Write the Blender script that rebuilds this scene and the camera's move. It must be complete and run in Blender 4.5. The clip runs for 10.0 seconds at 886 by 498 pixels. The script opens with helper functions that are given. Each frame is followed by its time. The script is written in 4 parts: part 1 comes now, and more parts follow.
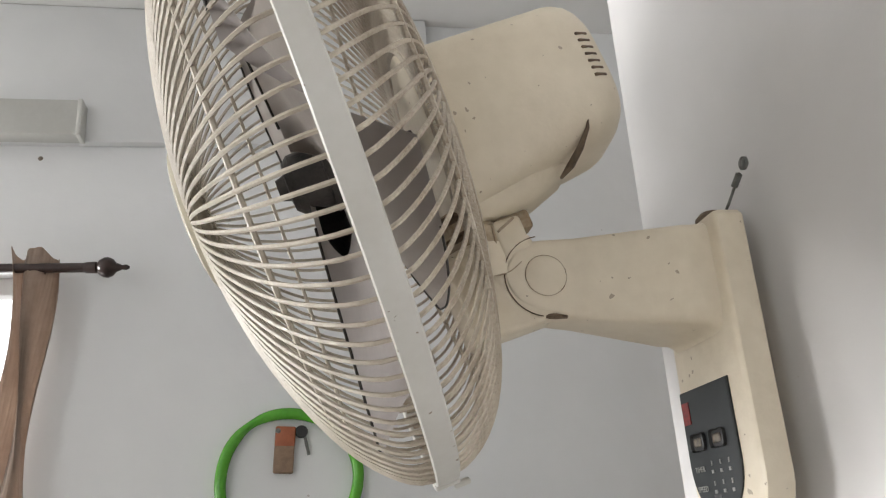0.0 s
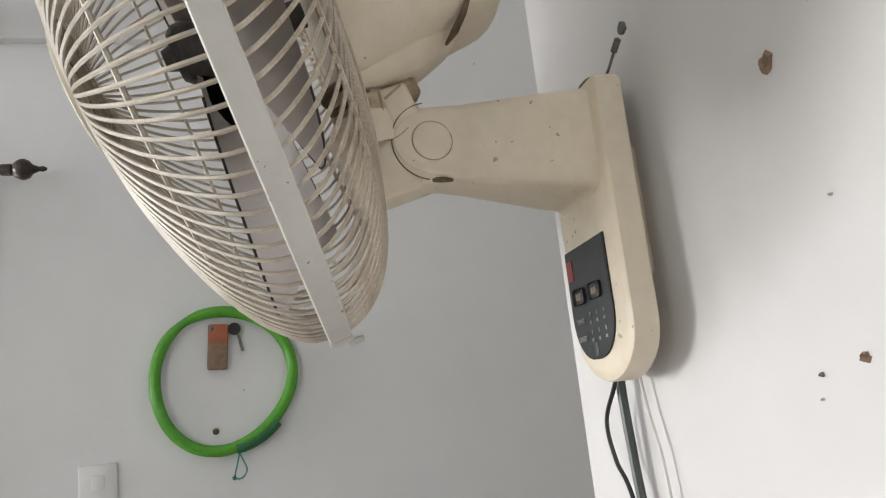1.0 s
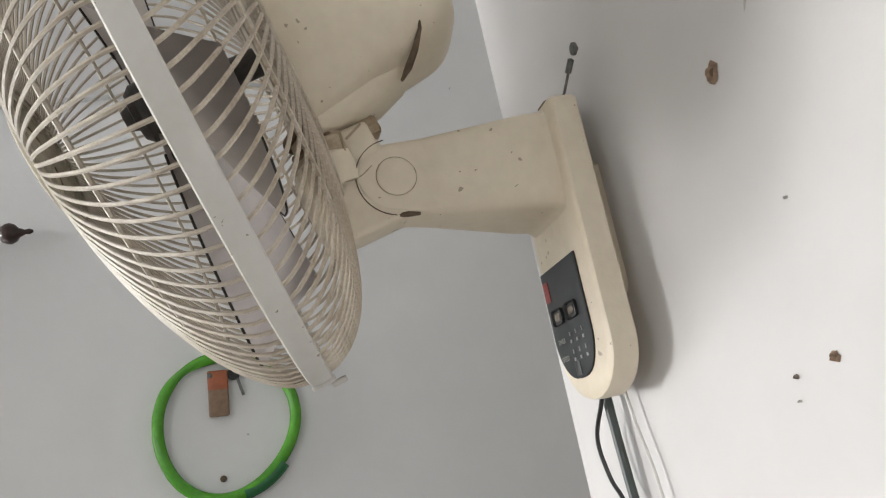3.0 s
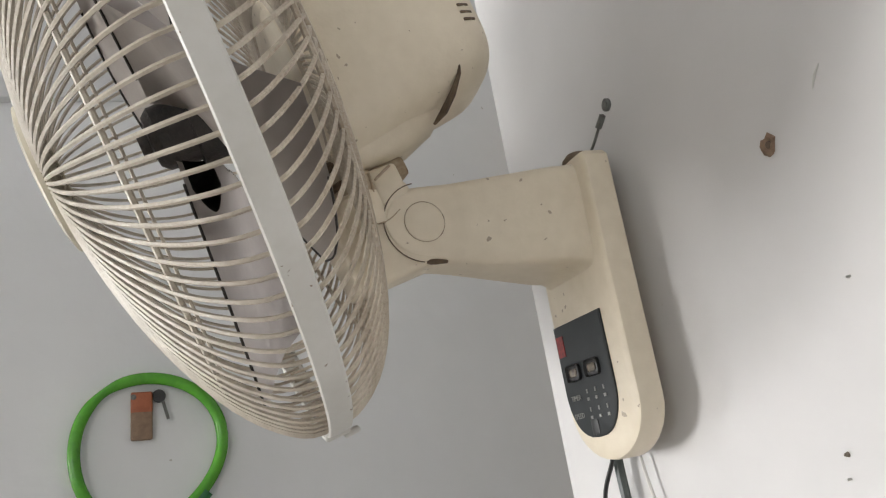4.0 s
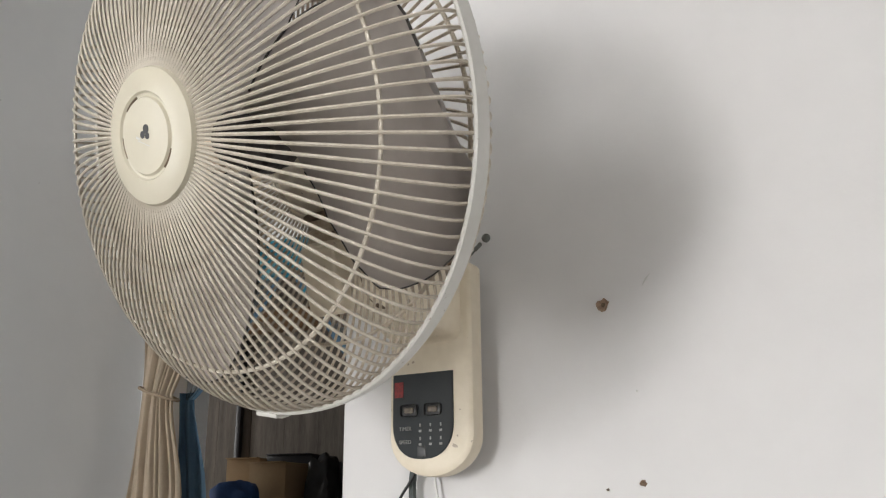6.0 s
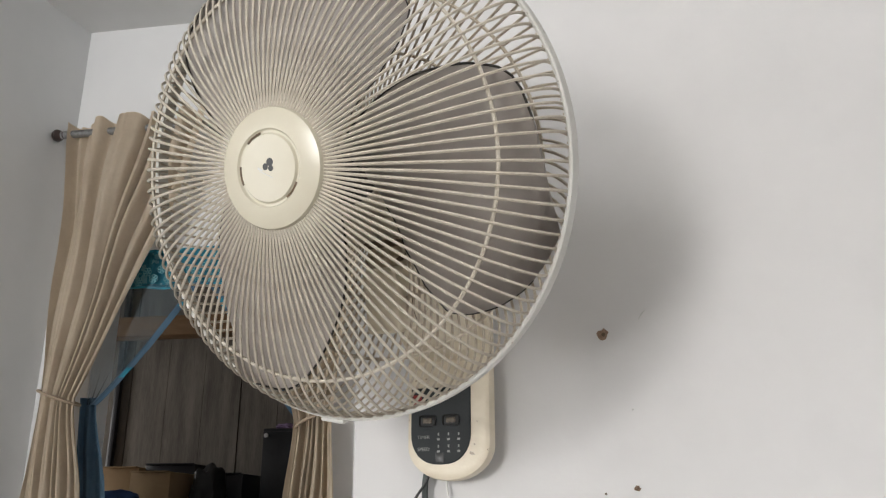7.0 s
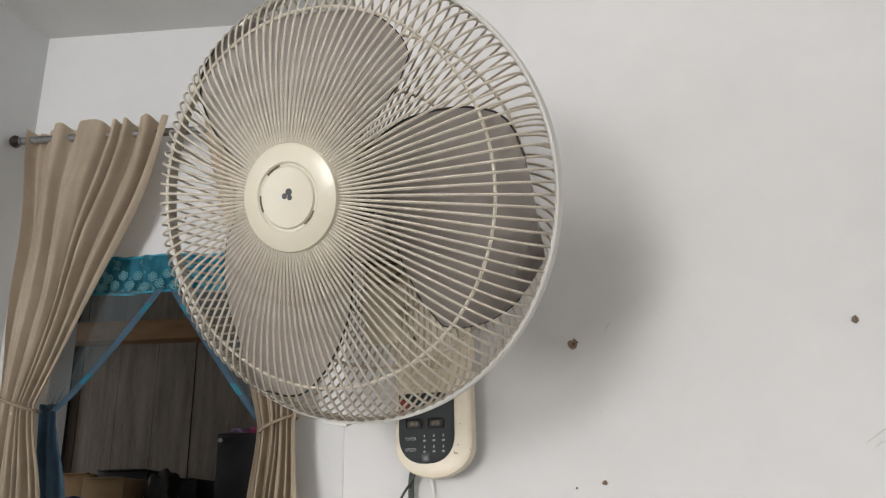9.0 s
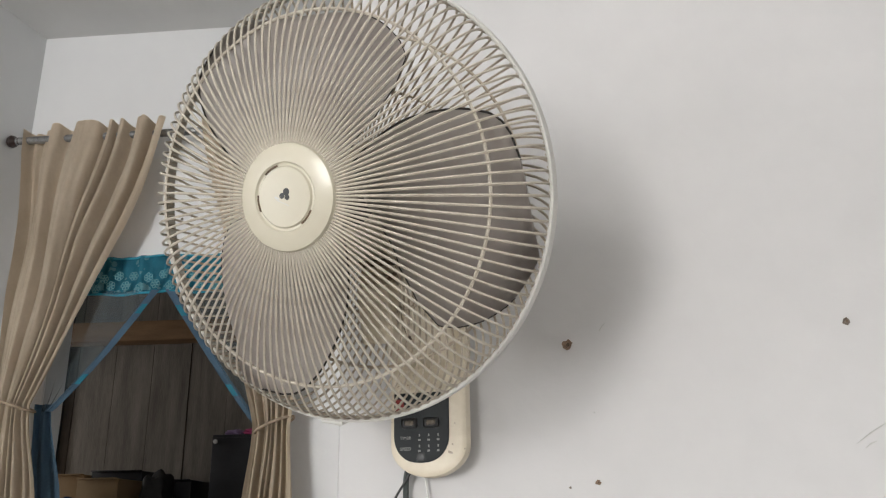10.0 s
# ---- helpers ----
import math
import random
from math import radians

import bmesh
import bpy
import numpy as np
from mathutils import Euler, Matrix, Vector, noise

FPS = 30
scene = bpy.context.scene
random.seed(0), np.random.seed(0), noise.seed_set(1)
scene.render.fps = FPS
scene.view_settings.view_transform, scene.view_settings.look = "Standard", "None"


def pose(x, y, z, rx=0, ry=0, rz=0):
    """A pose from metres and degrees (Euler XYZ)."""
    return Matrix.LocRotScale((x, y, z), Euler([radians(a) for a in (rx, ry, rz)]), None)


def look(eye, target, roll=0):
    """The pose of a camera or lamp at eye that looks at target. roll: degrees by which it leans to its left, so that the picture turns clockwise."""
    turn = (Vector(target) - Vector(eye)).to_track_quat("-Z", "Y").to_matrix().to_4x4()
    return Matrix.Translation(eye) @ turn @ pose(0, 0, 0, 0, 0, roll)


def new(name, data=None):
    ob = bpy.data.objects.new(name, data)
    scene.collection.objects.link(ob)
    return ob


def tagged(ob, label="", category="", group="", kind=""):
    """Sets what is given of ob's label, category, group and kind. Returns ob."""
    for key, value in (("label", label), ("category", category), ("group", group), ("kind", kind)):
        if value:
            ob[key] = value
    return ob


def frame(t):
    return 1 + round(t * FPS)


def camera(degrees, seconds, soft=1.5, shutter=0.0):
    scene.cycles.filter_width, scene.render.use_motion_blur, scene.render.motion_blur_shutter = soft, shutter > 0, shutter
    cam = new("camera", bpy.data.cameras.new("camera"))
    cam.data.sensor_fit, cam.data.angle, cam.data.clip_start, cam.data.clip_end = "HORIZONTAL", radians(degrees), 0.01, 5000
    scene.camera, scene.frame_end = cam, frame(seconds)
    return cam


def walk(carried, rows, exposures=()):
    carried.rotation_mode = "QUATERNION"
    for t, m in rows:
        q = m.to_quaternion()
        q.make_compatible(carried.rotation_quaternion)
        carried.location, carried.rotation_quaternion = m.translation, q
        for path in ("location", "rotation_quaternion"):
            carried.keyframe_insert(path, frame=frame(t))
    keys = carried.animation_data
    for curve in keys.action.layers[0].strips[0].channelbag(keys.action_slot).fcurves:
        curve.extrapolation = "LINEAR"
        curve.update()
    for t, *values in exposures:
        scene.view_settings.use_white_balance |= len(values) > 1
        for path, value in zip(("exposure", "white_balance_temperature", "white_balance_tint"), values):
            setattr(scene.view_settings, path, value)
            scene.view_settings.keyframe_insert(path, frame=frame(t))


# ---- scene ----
cam = camera(56.4, 10.0, soft=1.2)
PATH = [
    (0, (0.51, -0.309, 1.336), (-1.342, 0.038, 2.006), -4.0),
    (0.5, (0.515, -0.288, 1.323), (-1.362, 0.1, 1.896), -5.1),
    (1, (0.526, -0.28, 1.303), (-1.365, 0.2, 1.74), -6.3),
    (1.5, (0.53, -0.268, 1.3), (-1.359, 0.221, 1.741), -7.6),
    (2, (0.532, -0.269, 1.303), (-1.353, 0.223, 1.756), -9.4),
    (2.5, (0.534, -0.271, 1.307), (-1.347, 0.223, 1.775), -10.3),
    (3, (0.533, -0.264, 1.306), (-1.343, 0.229, 1.796), -11.6),
    (3.2, (0.532, -0.261, 1.308), (-1.337, 0.239, 1.813), -12.6),
    (4.3, (0.491, -0.366, 1.344), (-1.246, 0.496, 1.834), -8.3),
    (4.5, (0.482, -0.39, 1.343), (-1.181, 0.618, 1.81), -7.6),
    (5, (0.454, -0.47, 1.335), (-0.969, 0.861, 1.787), -4.8),
    (5.5, (0.439, -0.589, 1.349), (-0.713, 0.978, 1.815), -2.0),
    (6, (0.426, -0.727, 1.302), (-0.548, 0.918, 1.89), -0.5),
    (6.2, (0.409, -0.774, 1.304), (-0.522, 0.895, 1.893), -0.9),
    (7.3, (0.305, -0.921, 1.283), (-0.302, 0.877, 1.913), -0.3),
    (7.5, (0.307, -0.944, 1.293), (-0.283, 0.864, 1.911), -1.0),
    (8, (0.305, -0.969, 1.284), (-0.246, 0.849, 1.91), -1.1),
    (8.5, (0.302, -0.982, 1.282), (-0.242, 0.838, 1.908), -1.2),
    (9, (0.3, -0.982, 1.277), (-0.241, 0.838, 1.906), -0.9),
    (9.5, (0.303, -0.986, 1.277), (-0.234, 0.834, 1.908), -0.9),
    (10, (0.302, -0.988, 1.272), (-0.229, 0.833, 1.908), -0.7),
]
walk(cam, [(t, look(e, g, r)) for t, e, g, r in PATH], exposures=[(0, 0.02), (1.5, -0.08), (3.2, -0.06), (4.5, -0.14), (6.0, -0.30), (7.3, -0.40), (10, -0.44)])

# ---------------------------------------------------------------- light
world = bpy.data.worlds.new("daylight")
scene.world = world
world.use_nodes = True
wn = world.node_tree.nodes
sky = wn.new("ShaderNodeTexSky")
sky.sky_type, sky.sun_disc, sky.sun_elevation, sky.sun_rotation = "NISHITA", False, radians(40), radians(200)
world.node_tree.links.new(sky.outputs[0], wn["Background"].inputs[0])
wn["Background"].inputs[1].default_value = 0.15


def window_light(name, place, target, w, h, power, color):
    d = bpy.data.lights.new(name, "AREA")
    d.shape, d.size, d.size_y, d.energy, d.color = "RECTANGLE", w, h, power, color
    ob = new(name, d)
    ob.matrix_world = look(place, target)
    return ob


window_light("back_window_light", (-1.165, -6.05, 1.50), (-1.165, 0, 1.50), 1.1, 1.35, 215, (1.0, 0.995, 0.985))
window_light("side_window_light", (-1.79, -1.75, 1.50), (0, -1.75, 1.50), 1.44, 1.10, 24, (0.98, 0.99, 1.0))
# Added fill from the unseen right side, lifts the side wall.
window_light("right_fill_light", (3.97, -4.10, 1.70), (-1.74, -1.60, 1.60), 1.6, 0.95, 34, (1.0, 1.0, 1.0))
# Lamp added to brighten the dim next room; no window is built there.
window_light("next_room_fill_light", (-3.9, 1.35, 1.75), (-1.0, 1.9, 1.6), 0.8, 0.9, 18, (1.0, 0.98, 0.95))


# ---------------------------------------------------------------- materials
def mk(name, c1, c2=None, scale=6.0, rough=0.6, bump=0.0, bscale=60.0, metal=0.0, specks=None, streak=None, coat=0.0):
    m = bpy.data.materials.new(name)
    m.use_nodes = True
    nt = m.node_tree
    n, lk = nt.nodes, nt.links
    b = n["Principled BSDF"]
    tc = n.new("ShaderNodeTexCoord")
    mp = n.new("ShaderNodeMapping")
    lk.new(tc.outputs["Object"], mp.inputs[0])
    if streak:
        mp.inputs["Scale"].default_value = streak
    c2 = c2 or tuple(0.85 * x for x in c1)
    noise_a, noise_b = n.new("ShaderNodeTexNoise"), n.new("ShaderNodeTexNoise")
    noise_a.inputs["Scale"].default_value, noise_a.inputs["Detail"].default_value = scale, 4
    noise_b.inputs["Scale"].default_value, noise_b.inputs["Detail"].default_value = scale * 9, 3
    for t in (noise_a, noise_b):
        lk.new(mp.outputs[0], t.inputs["Vector"])
    add = n.new("ShaderNodeMath")
    add.operation = "MULTIPLY_ADD"
    lk.new(noise_b.outputs["Fac"], add.inputs[0])
    add.inputs[1].default_value = 0.4
    lk.new(noise_a.outputs["Fac"], add.inputs[2])
    ramp = n.new("ShaderNodeMapRange")
    ramp.inputs["From Min"].default_value, ramp.inputs["From Max"].default_value = 0.45, 0.95
    lk.new(add.outputs[0], ramp.inputs["Value"])
    mix = n.new("ShaderNodeMix")
    mix.data_type = "RGBA"
    mix.inputs["A"].default_value, mix.inputs["B"].default_value = (*c1, 1), (*c2, 1)
    lk.new(ramp.outputs[0], mix.inputs["Factor"])
    out = mix.outputs["Result"]
    if specks:
        sc, lim, col = specks
        vo = n.new("ShaderNodeTexVoronoi")
        vo.inputs["Scale"].default_value = sc
        warp, bend = n.new("ShaderNodeTexNoise"), n.new("ShaderNodeVectorMath")
        warp.inputs["Scale"].default_value, warp.inputs["Detail"].default_value = sc * 1.3, 4
        lk.new(tc.outputs["Object"], warp.inputs["Vector"])
        bend.operation = "MULTIPLY_ADD"
        bend.inputs[1].default_value = (1.0 / sc, 1.0 / sc, 1.0 / sc)
        lk.new(warp.outputs["Color"], bend.inputs[0])
        lk.new(tc.outputs["Object"], bend.inputs[2])
        lk.new(bend.outputs[0], vo.inputs["Vector"])
        wob = n.new("ShaderNodeTexNoise")
        wob.inputs["Scale"].default_value = sc * 0.35
        lk.new(tc.outputs["Object"], wob.inputs["Vector"])
        sub = n.new("ShaderNodeMath")
        sub.operation = "MULTIPLY_ADD"
        lk.new(wob.outputs["Fac"], sub.inputs[0])
        sub.inputs[1].default_value, sub.inputs[2].default_value = lim * 6, -lim * 2.6
        lt = n.new("ShaderNodeMath")
        lt.operation = "LESS_THAN"
        lk.new(vo.outputs["Distance"], lt.inputs[0])
        lk.new(sub.outputs[0], lt.inputs[1])
        mx = n.new("ShaderNodeMix")
        mx.data_type = "RGBA"
        mx.inputs["B"].default_value = (*col, 1)
        lk.new(lt.outputs[0], mx.inputs["Factor"])
        lk.new(out, mx.inputs["A"])
        out = mx.outputs["Result"]
    lk.new(out, b.inputs["Base Color"])
    b.inputs["Roughness"].default_value, b.inputs["Metallic"].default_value = rough, metal
    b.inputs["Coat Weight"].default_value = coat
    if bump:
        nb = n.new("ShaderNodeTexNoise")
        nb.inputs["Scale"].default_value, nb.inputs["Detail"].default_value = bscale, 5
        lk.new(mp.outputs[0], nb.inputs["Vector"])
        bp = n.new("ShaderNodeBump")
        bp.inputs["Strength"].default_value, bp.inputs["Distance"].default_value = bump, 0.004
        lk.new(nb.outputs["Fac"], bp.inputs["Height"])
        lk.new(bp.outputs[0], b.inputs["Normal"])
    return m


def sheer(name, c1, amount):
    m = mk(name, c1, None, 30, 0.7)
    n, lk = m.node_tree.nodes, m.node_tree.links
    tr, mx = n.new("ShaderNodeBsdfTransparent"), n.new("ShaderNodeMixShader")
    mx.inputs[0].default_value = amount
    lk.new(tr.outputs[0], mx.inputs[1])
    lk.new(n["Principled BSDF"].outputs[0], mx.inputs[2])
    lk.new(mx.outputs[0], n["Material Output"].inputs[0])
    return m


# Same white paint: WALL darkened, WALL_DOOR lightened to stand in for light level.
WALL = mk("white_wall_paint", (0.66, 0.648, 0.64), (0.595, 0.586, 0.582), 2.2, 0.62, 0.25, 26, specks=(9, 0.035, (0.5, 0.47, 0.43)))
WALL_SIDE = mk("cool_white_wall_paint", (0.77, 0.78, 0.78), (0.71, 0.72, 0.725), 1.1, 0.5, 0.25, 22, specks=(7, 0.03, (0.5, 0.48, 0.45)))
WALL_DOOR = mk("lifted_white_wall_paint", (0.88, 0.88, 0.88), (0.83, 0.835, 0.84), 1.2, 0.6, 0.25, 26)
CEIL = mk("ceiling_paint", (0.74, 0.74, 0.73), (0.68, 0.68, 0.67), 1.5, 0.7, 0.2, 30)
FLOOR = mk("floor_cement", (0.36, 0.33, 0.30), (0.28, 0.26, 0.24), 3, 0.5, 0.2, 40)
CREAM = mk("aged_cream_plastic", (0.79, 0.71, 0.57), (0.66, 0.58, 0.445), 11, 0.42, 0.06, 300, specks=(105, 0.125, (0.40, 0.33, 0.245)))
CREAM_IN = mk("grimy_cream_plastic", (0.58, 0.50, 0.37), (0.28, 0.19, 0.11), 45, 0.6, 0.2, 300, specks=(120, 0.2, (0.16, 0.09, 0.05)))
WIRE = mk("dusty_cream_wire", (0.63, 0.58, 0.495), (0.42, 0.365, 0.29), 40, 0.34, 0.3, 500)
WIRE_BACK = mk("dusty_cream_wire_dirtier", (0.63, 0.57, 0.47), (0.36, 0.29, 0.21), 44, 0.42, 0.4, 500)
RING = mk("off_white_ring", (0.66, 0.65, 0.615), (0.59, 0.575, 0.53), 18, 0.4, 0.05, 200, specks=(120, 0.085, (0.30, 0.25, 0.20)))
HUB = mk("glossy_cream_badge", (0.60, 0.56, 0.445), (0.565, 0.52, 0.405), 12, 0.27)
BLADE = mk("smoky_grey_blade", (0.44, 0.40, 0.36), (0.33, 0.295, 0.26), 16, 0.38, 0.1, 120)
n_, l_ = BLADE.node_tree.nodes, BLADE.node_tree.links
tl_, mx_ = n_.new("ShaderNodeBsdfTranslucent"), n_.new("ShaderNodeMixShader")
tl_.inputs[0].default_value, mx_.inputs[0].default_value = (0.60, 0.57, 0.57, 1), 0.38
l_.new(n_["Principled BSDF"].outputs[0], mx_.inputs[1])
l_.new(tl_.outputs[0], mx_.inputs[2])
l_.new(mx_.outputs[0], n_["Material Output"].inputs[0])
DUSTEDGE = mk("black_dust_edge", (0.025, 0.022, 0.02), (0.05, 0.045, 0.04), 60, 0.9)
SPIDER = mk("dark_blade_hub", (0.035, 0.033, 0.032), (0.07, 0.06, 0.055), 60, 0.55, 0.3, 300)
PANEL = mk("dark_slate_panel", (0.013, 0.017, 0.019), (0.020, 0.024, 0.026), 40, 0.62)
BLACK = mk("black_plastic", (0.012, 0.012, 0.013), (0.03, 0.03, 0.03), 30, 0.4)
LED = mk("red_display", (0.36, 0.03, 0.025), (0.14, 0.02, 0.02), 400, 0.6)
PRINT = mk("pale_print", (0.30, 0.30, 0.28), (0.24, 0.24, 0.23), 60, 0.5)
BUTTON = mk("tan_button", (0.22, 0.18, 0.13), (0.05, 0.042, 0.035), 260, 0.5)
SLOT = mk("dark_brown_gap", (0.09, 0.065, 0.045), (0.2, 0.14, 0.09), 120, 0.9, 0.5, 300)
STEEL = mk("tarnished_steel", (0.24, 0.26, 0.25), (0.10, 0.09, 0.08), 150, 0.45, 0.3, 400, metal=0.7)
CABLE = mk("dark_green_grey_cable", (0.075, 0.09, 0.085), (0.055, 0.065, 0.062), 30, 0.45)
CABLE_W = mk("white_cable", (0.72, 0.71, 0.69), (0.66, 0.65, 0.62), 30, 0.5)
PLASTER = mk("broken_plaster", (0.36, 0.25, 0.17), (0.20, 0.13, 0.09), 220, 0.95, 0.8, 300)
PLUG = mk("grey_hole", (0.14, 0.11, 0.085), (0.28, 0.235, 0.19), 300, 0.9, 0.5, 300)
CLOTH = mk("tan_curtain_cloth", (0.83, 0.72, 0.58), (0.72, 0.61, 0.475), 9, 0.85, 0.35, 420)
TIE = mk("tan_cord", (0.42, 0.33, 0.24), (0.34, 0.26, 0.185), 60, 0.8)
SATIN = mk("brown_satin_cloth", (0.40, 0.315, 0.255), (0.30, 0.225, 0.18), 6, 0.34, 0.2, 300)
REDBROWN = mk("dark_red_brown_cloth", (0.10, 0.035, 0.02), (0.06, 0.02, 0.012), 8, 0.6)
RODMAT = mk("dark_brown_rod", (0.045, 0.022, 0.018), (0.02, 0.012, 0.01), 60, 0.28)
RODSTEEL = mk("patterned_grey_rod", (0.45, 0.45, 0.45), (0.05, 0.05, 0.05), 26, 0.35, metal=0.6)
TEAL = mk("teal_lace", (0.04, 0.30, 0.42), (0.025, 0.21, 0.31), 25, 0.7, specks=(48, 0.42, (0.17, 0.42, 0.50)))
TEALBAND = mk("bright_teal_band", (0.03, 0.36, 0.50), (0.02, 0.28, 0.42), 30, 0.5)
SHEER = sheer("sheer_blue_grey_net", (0.16, 0.22, 0.25), 0.30)
BLUECLOTH = mk("faded_blue_cloth", (0.14, 0.25, 0.36), (0.10, 0.18, 0.27), 14, 0.8, 0.3, 200)
GREEN = mk("lime_green_hose", (0.11, 0.41, 0.03), (0.06, 0.28, 0.02), 10, 0.22)
GREENTAPE = mk("dark_green_tape", (0.02, 0.16, 0.05), (0.015, 0.10, 0.03), 40, 0.5)
STRING = mk("teal_string", (0.05, 0.26, 0.24), (0.04, 0.18, 0.17), 80, 0.8)
LEATHER = mk("orange_brown_tag", (0.42, 0.13, 0.055), (0.30, 0.09, 0.04), 40, 0.4)
TAGBROWN = mk("worn_brown_tag", (0.28, 0.19, 0.12), (0.19, 0.12, 0.08), 60, 0.6)
SWITCH = mk("white_switch_plastic", (0.76, 0.765, 0.76), (0.71, 0.715, 0.71), 20, 0.5)
BOXGREY = mk("grey_white_casing", (0.56, 0.56, 0.53), (0.50, 0.50, 0.47), 8, 0.5)
BOARD = mk("dark_grey_boards", (0.25, 0.22, 0.19), (0.11, 0.095, 0.08), 3.5, 0.8, 0.4, 40, streak=(6, 6, 0.7))
WOOD = mk("brown_wood", (0.34, 0.20, 0.10), (0.22, 0.125, 0.06), 5, 0.6, 0.3, 60, streak=(1, 8, 8))
CARD = mk("cardboard", (0.42, 0.29, 0.16), (0.36, 0.24, 0.13), 8, 0.85)
DARKPAINT = mk("black_lacquer", (0.015, 0.016, 0.02), (0.03, 0.03, 0.035), 12, 0.35)
PINK = mk("pink_cloth", (0.55, 0.07, 0.22), (0.40, 0.05, 0.16), 20, 0.7)
LILAC = mk("lilac_cloth", (0.42, 0.30, 0.50), (0.34, 0.24, 0.42), 14, 0.8)
NAVY = mk("blue_cloth", (0.03, 0.09, 0.26), (0.02, 0.06, 0.18), 14, 0.75)
MAROON = mk("dark_maroon_cloth", (0.09, 0.02, 0.03), (0.05, 0.012, 0.02), 14, 0.75)
FRAMEMAT = mk("white_window_frame", (0.70, 0.70, 0.68), (0.62, 0.62, 0.6), 8, 0.45)

# ---------------------------------------------------------------- building helpers
PLACE = {}


def thing(name, label, category, at=(0, 0, 0), group="", kind=""):
    ob = new(name)
    ob.matrix_basis = Matrix.Translation(at)
    PLACE[ob] = Matrix.Translation(at)
    ob.empty_display_size = 0.05
    return tagged(ob, label, category, group, kind)


def mesh_of(name, bm, material, smooth=True):
    me = bpy.data.meshes.new(name)
    bm.normal_update()
    bm.to_mesh(me)
    bm.free()
    me.materials.append(material)
    if smooth:
        me.polygons.foreach_set("use_smooth", [True] * len(me.polygons))
        me.set_sharp_from_angle(angle=radians(38))
    return me


def put(name, data, parent, m=None, label=""):
    """An object in world pose m under parent."""
    ob = new(name, data)
    m = m or Matrix.Identity(4)
    ob.matrix_basis = m
    PLACE[ob] = m
    if parent:
        ob.parent = parent
        ob.matrix_parent_inverse = PLACE[parent].inverted()
    return tagged(ob, label)


def part(name, bm, material, parent, label="", m=None, smooth=True):
    return put(name, mesh_of(name, bm, material, smooth), parent, m, label)


def single(name, bm, material, label, category, kind="", group="", m=None, smooth=True):
    ob = put(name, mesh_of(name, bm, material, smooth), None, m)
    return tagged(ob, label, category, group, kind)


def box(lo, hi, bevel=0.0, seg=2, bm=None, m=None):
    b = bmesh.new()
    bmesh.ops.create_cube(b, size=1)
    for v in b.verts:
        v.co = Vector([(lo[i] + hi[i]) / 2 + v.co[i] * (hi[i] - lo[i]) for i in range(3)])
    if bevel:
        bmesh.ops.bevel(b, geom=b.edges[:], offset=bevel, segments=seg, affect="EDGES", profile=0.5)
    if m:
        b.transform(m)
    return join(bm, b)


def join(bm, b):
    if bm is None:
        return b
    me = bpy.data.meshes.new("tmp")
    b.to_mesh(me)
    b.free()
    bm.from_mesh(me)
    bpy.data.meshes.remove(me)
    return bm


def tube(points, r, sides=6, closed=False, bm=None, caps=True):
    bm = bm or bmesh.new()
    pts = [Vector(p) for p in points]
    n = len(pts)
    rings, last = [], None
    for i, p in enumerate(pts):
        a, b = (pts[i - 1], pts[(i + 1) % n]) if closed else (pts[max(i - 1, 0)], pts[min(i + 1, n - 1)])
        t = (b - a).normalized()
        if last is None:
            ref = Vector((0, 0, 1)) if abs(t.z) < 0.9 else Vector((1, 0, 0))
            last = (ref - t * ref.dot(t)).normalized()
        last = (last - t * last.dot(t)).normalized()
        w = t.cross(last)
        rr = r[i] if isinstance(r, (list, tuple)) else r
        rings.append([bm.verts.new(p + rr * (math.cos(q) * last + math.sin(q) * w)) for q in [2 * math.pi * k / sides for k in range(sides)]])
    for i in range(n if closed else n - 1):
        a, b = rings[i], rings[(i + 1) % n]
        for k in range(sides):
            bm.faces.new((a[k], a[(k + 1) % sides], b[(k + 1) % sides], b[k]))
    if caps and not closed:
        bm.faces.new(rings[0][::-1])
        bm.faces.new(rings[-1])
    return bm


def lathe(profile, seg=48, bm=None, m=None, closed=False):
    """Turns (r, z) pairs about z."""
    b = bmesh.new()
    rings = []
    for r, z in profile:
        if r < 1e-6:
            rings.append([b.verts.new((0, 0, z))])
        else:
            rings.append([b.verts.new((r * math.cos(q), r * math.sin(q), z)) for q in [2 * math.pi * k / seg for k in range(seg)]])
    pairs = list(zip(rings, rings[1:])) + ([(rings[-1], rings[0])] if closed else [])
    for a, c in pairs:
        for k in range(seg):
            j = (k + 1) % seg
            if len(a) == 1 and len(c) > 1:
                b.faces.new((a[0], c[j], c[k]))
            elif len(c) == 1 and len(a) > 1:
                b.faces.new((a[k], a[j], c[0]))
            elif len(a) > 1:
                b.faces.new((a[k], a[j], c[j], c[k]))
    bmesh.ops.recalc_face_normals(b, faces=b.faces)
    if m:
        b.transform(m)
    return join(bm, b)


def loft(sections, bm=None, cap=True):
    bm = bm or bmesh.new()
    rings = [[bm.verts.new(p) for p in s] for s in sections]
    n = len(rings[0])
    for a, c in zip(rings, rings[1:]):
        for k in range(n):
            bm.faces.new((a[k], a[(k + 1) % n], c[(k + 1) % n], c[k]))
    if cap:
        bm.faces.new(rings[0][::-1])
        bm.faces.new(rings[-1])
    bmesh.ops.recalc_face_normals(bm, faces=bm.faces)
    return bm


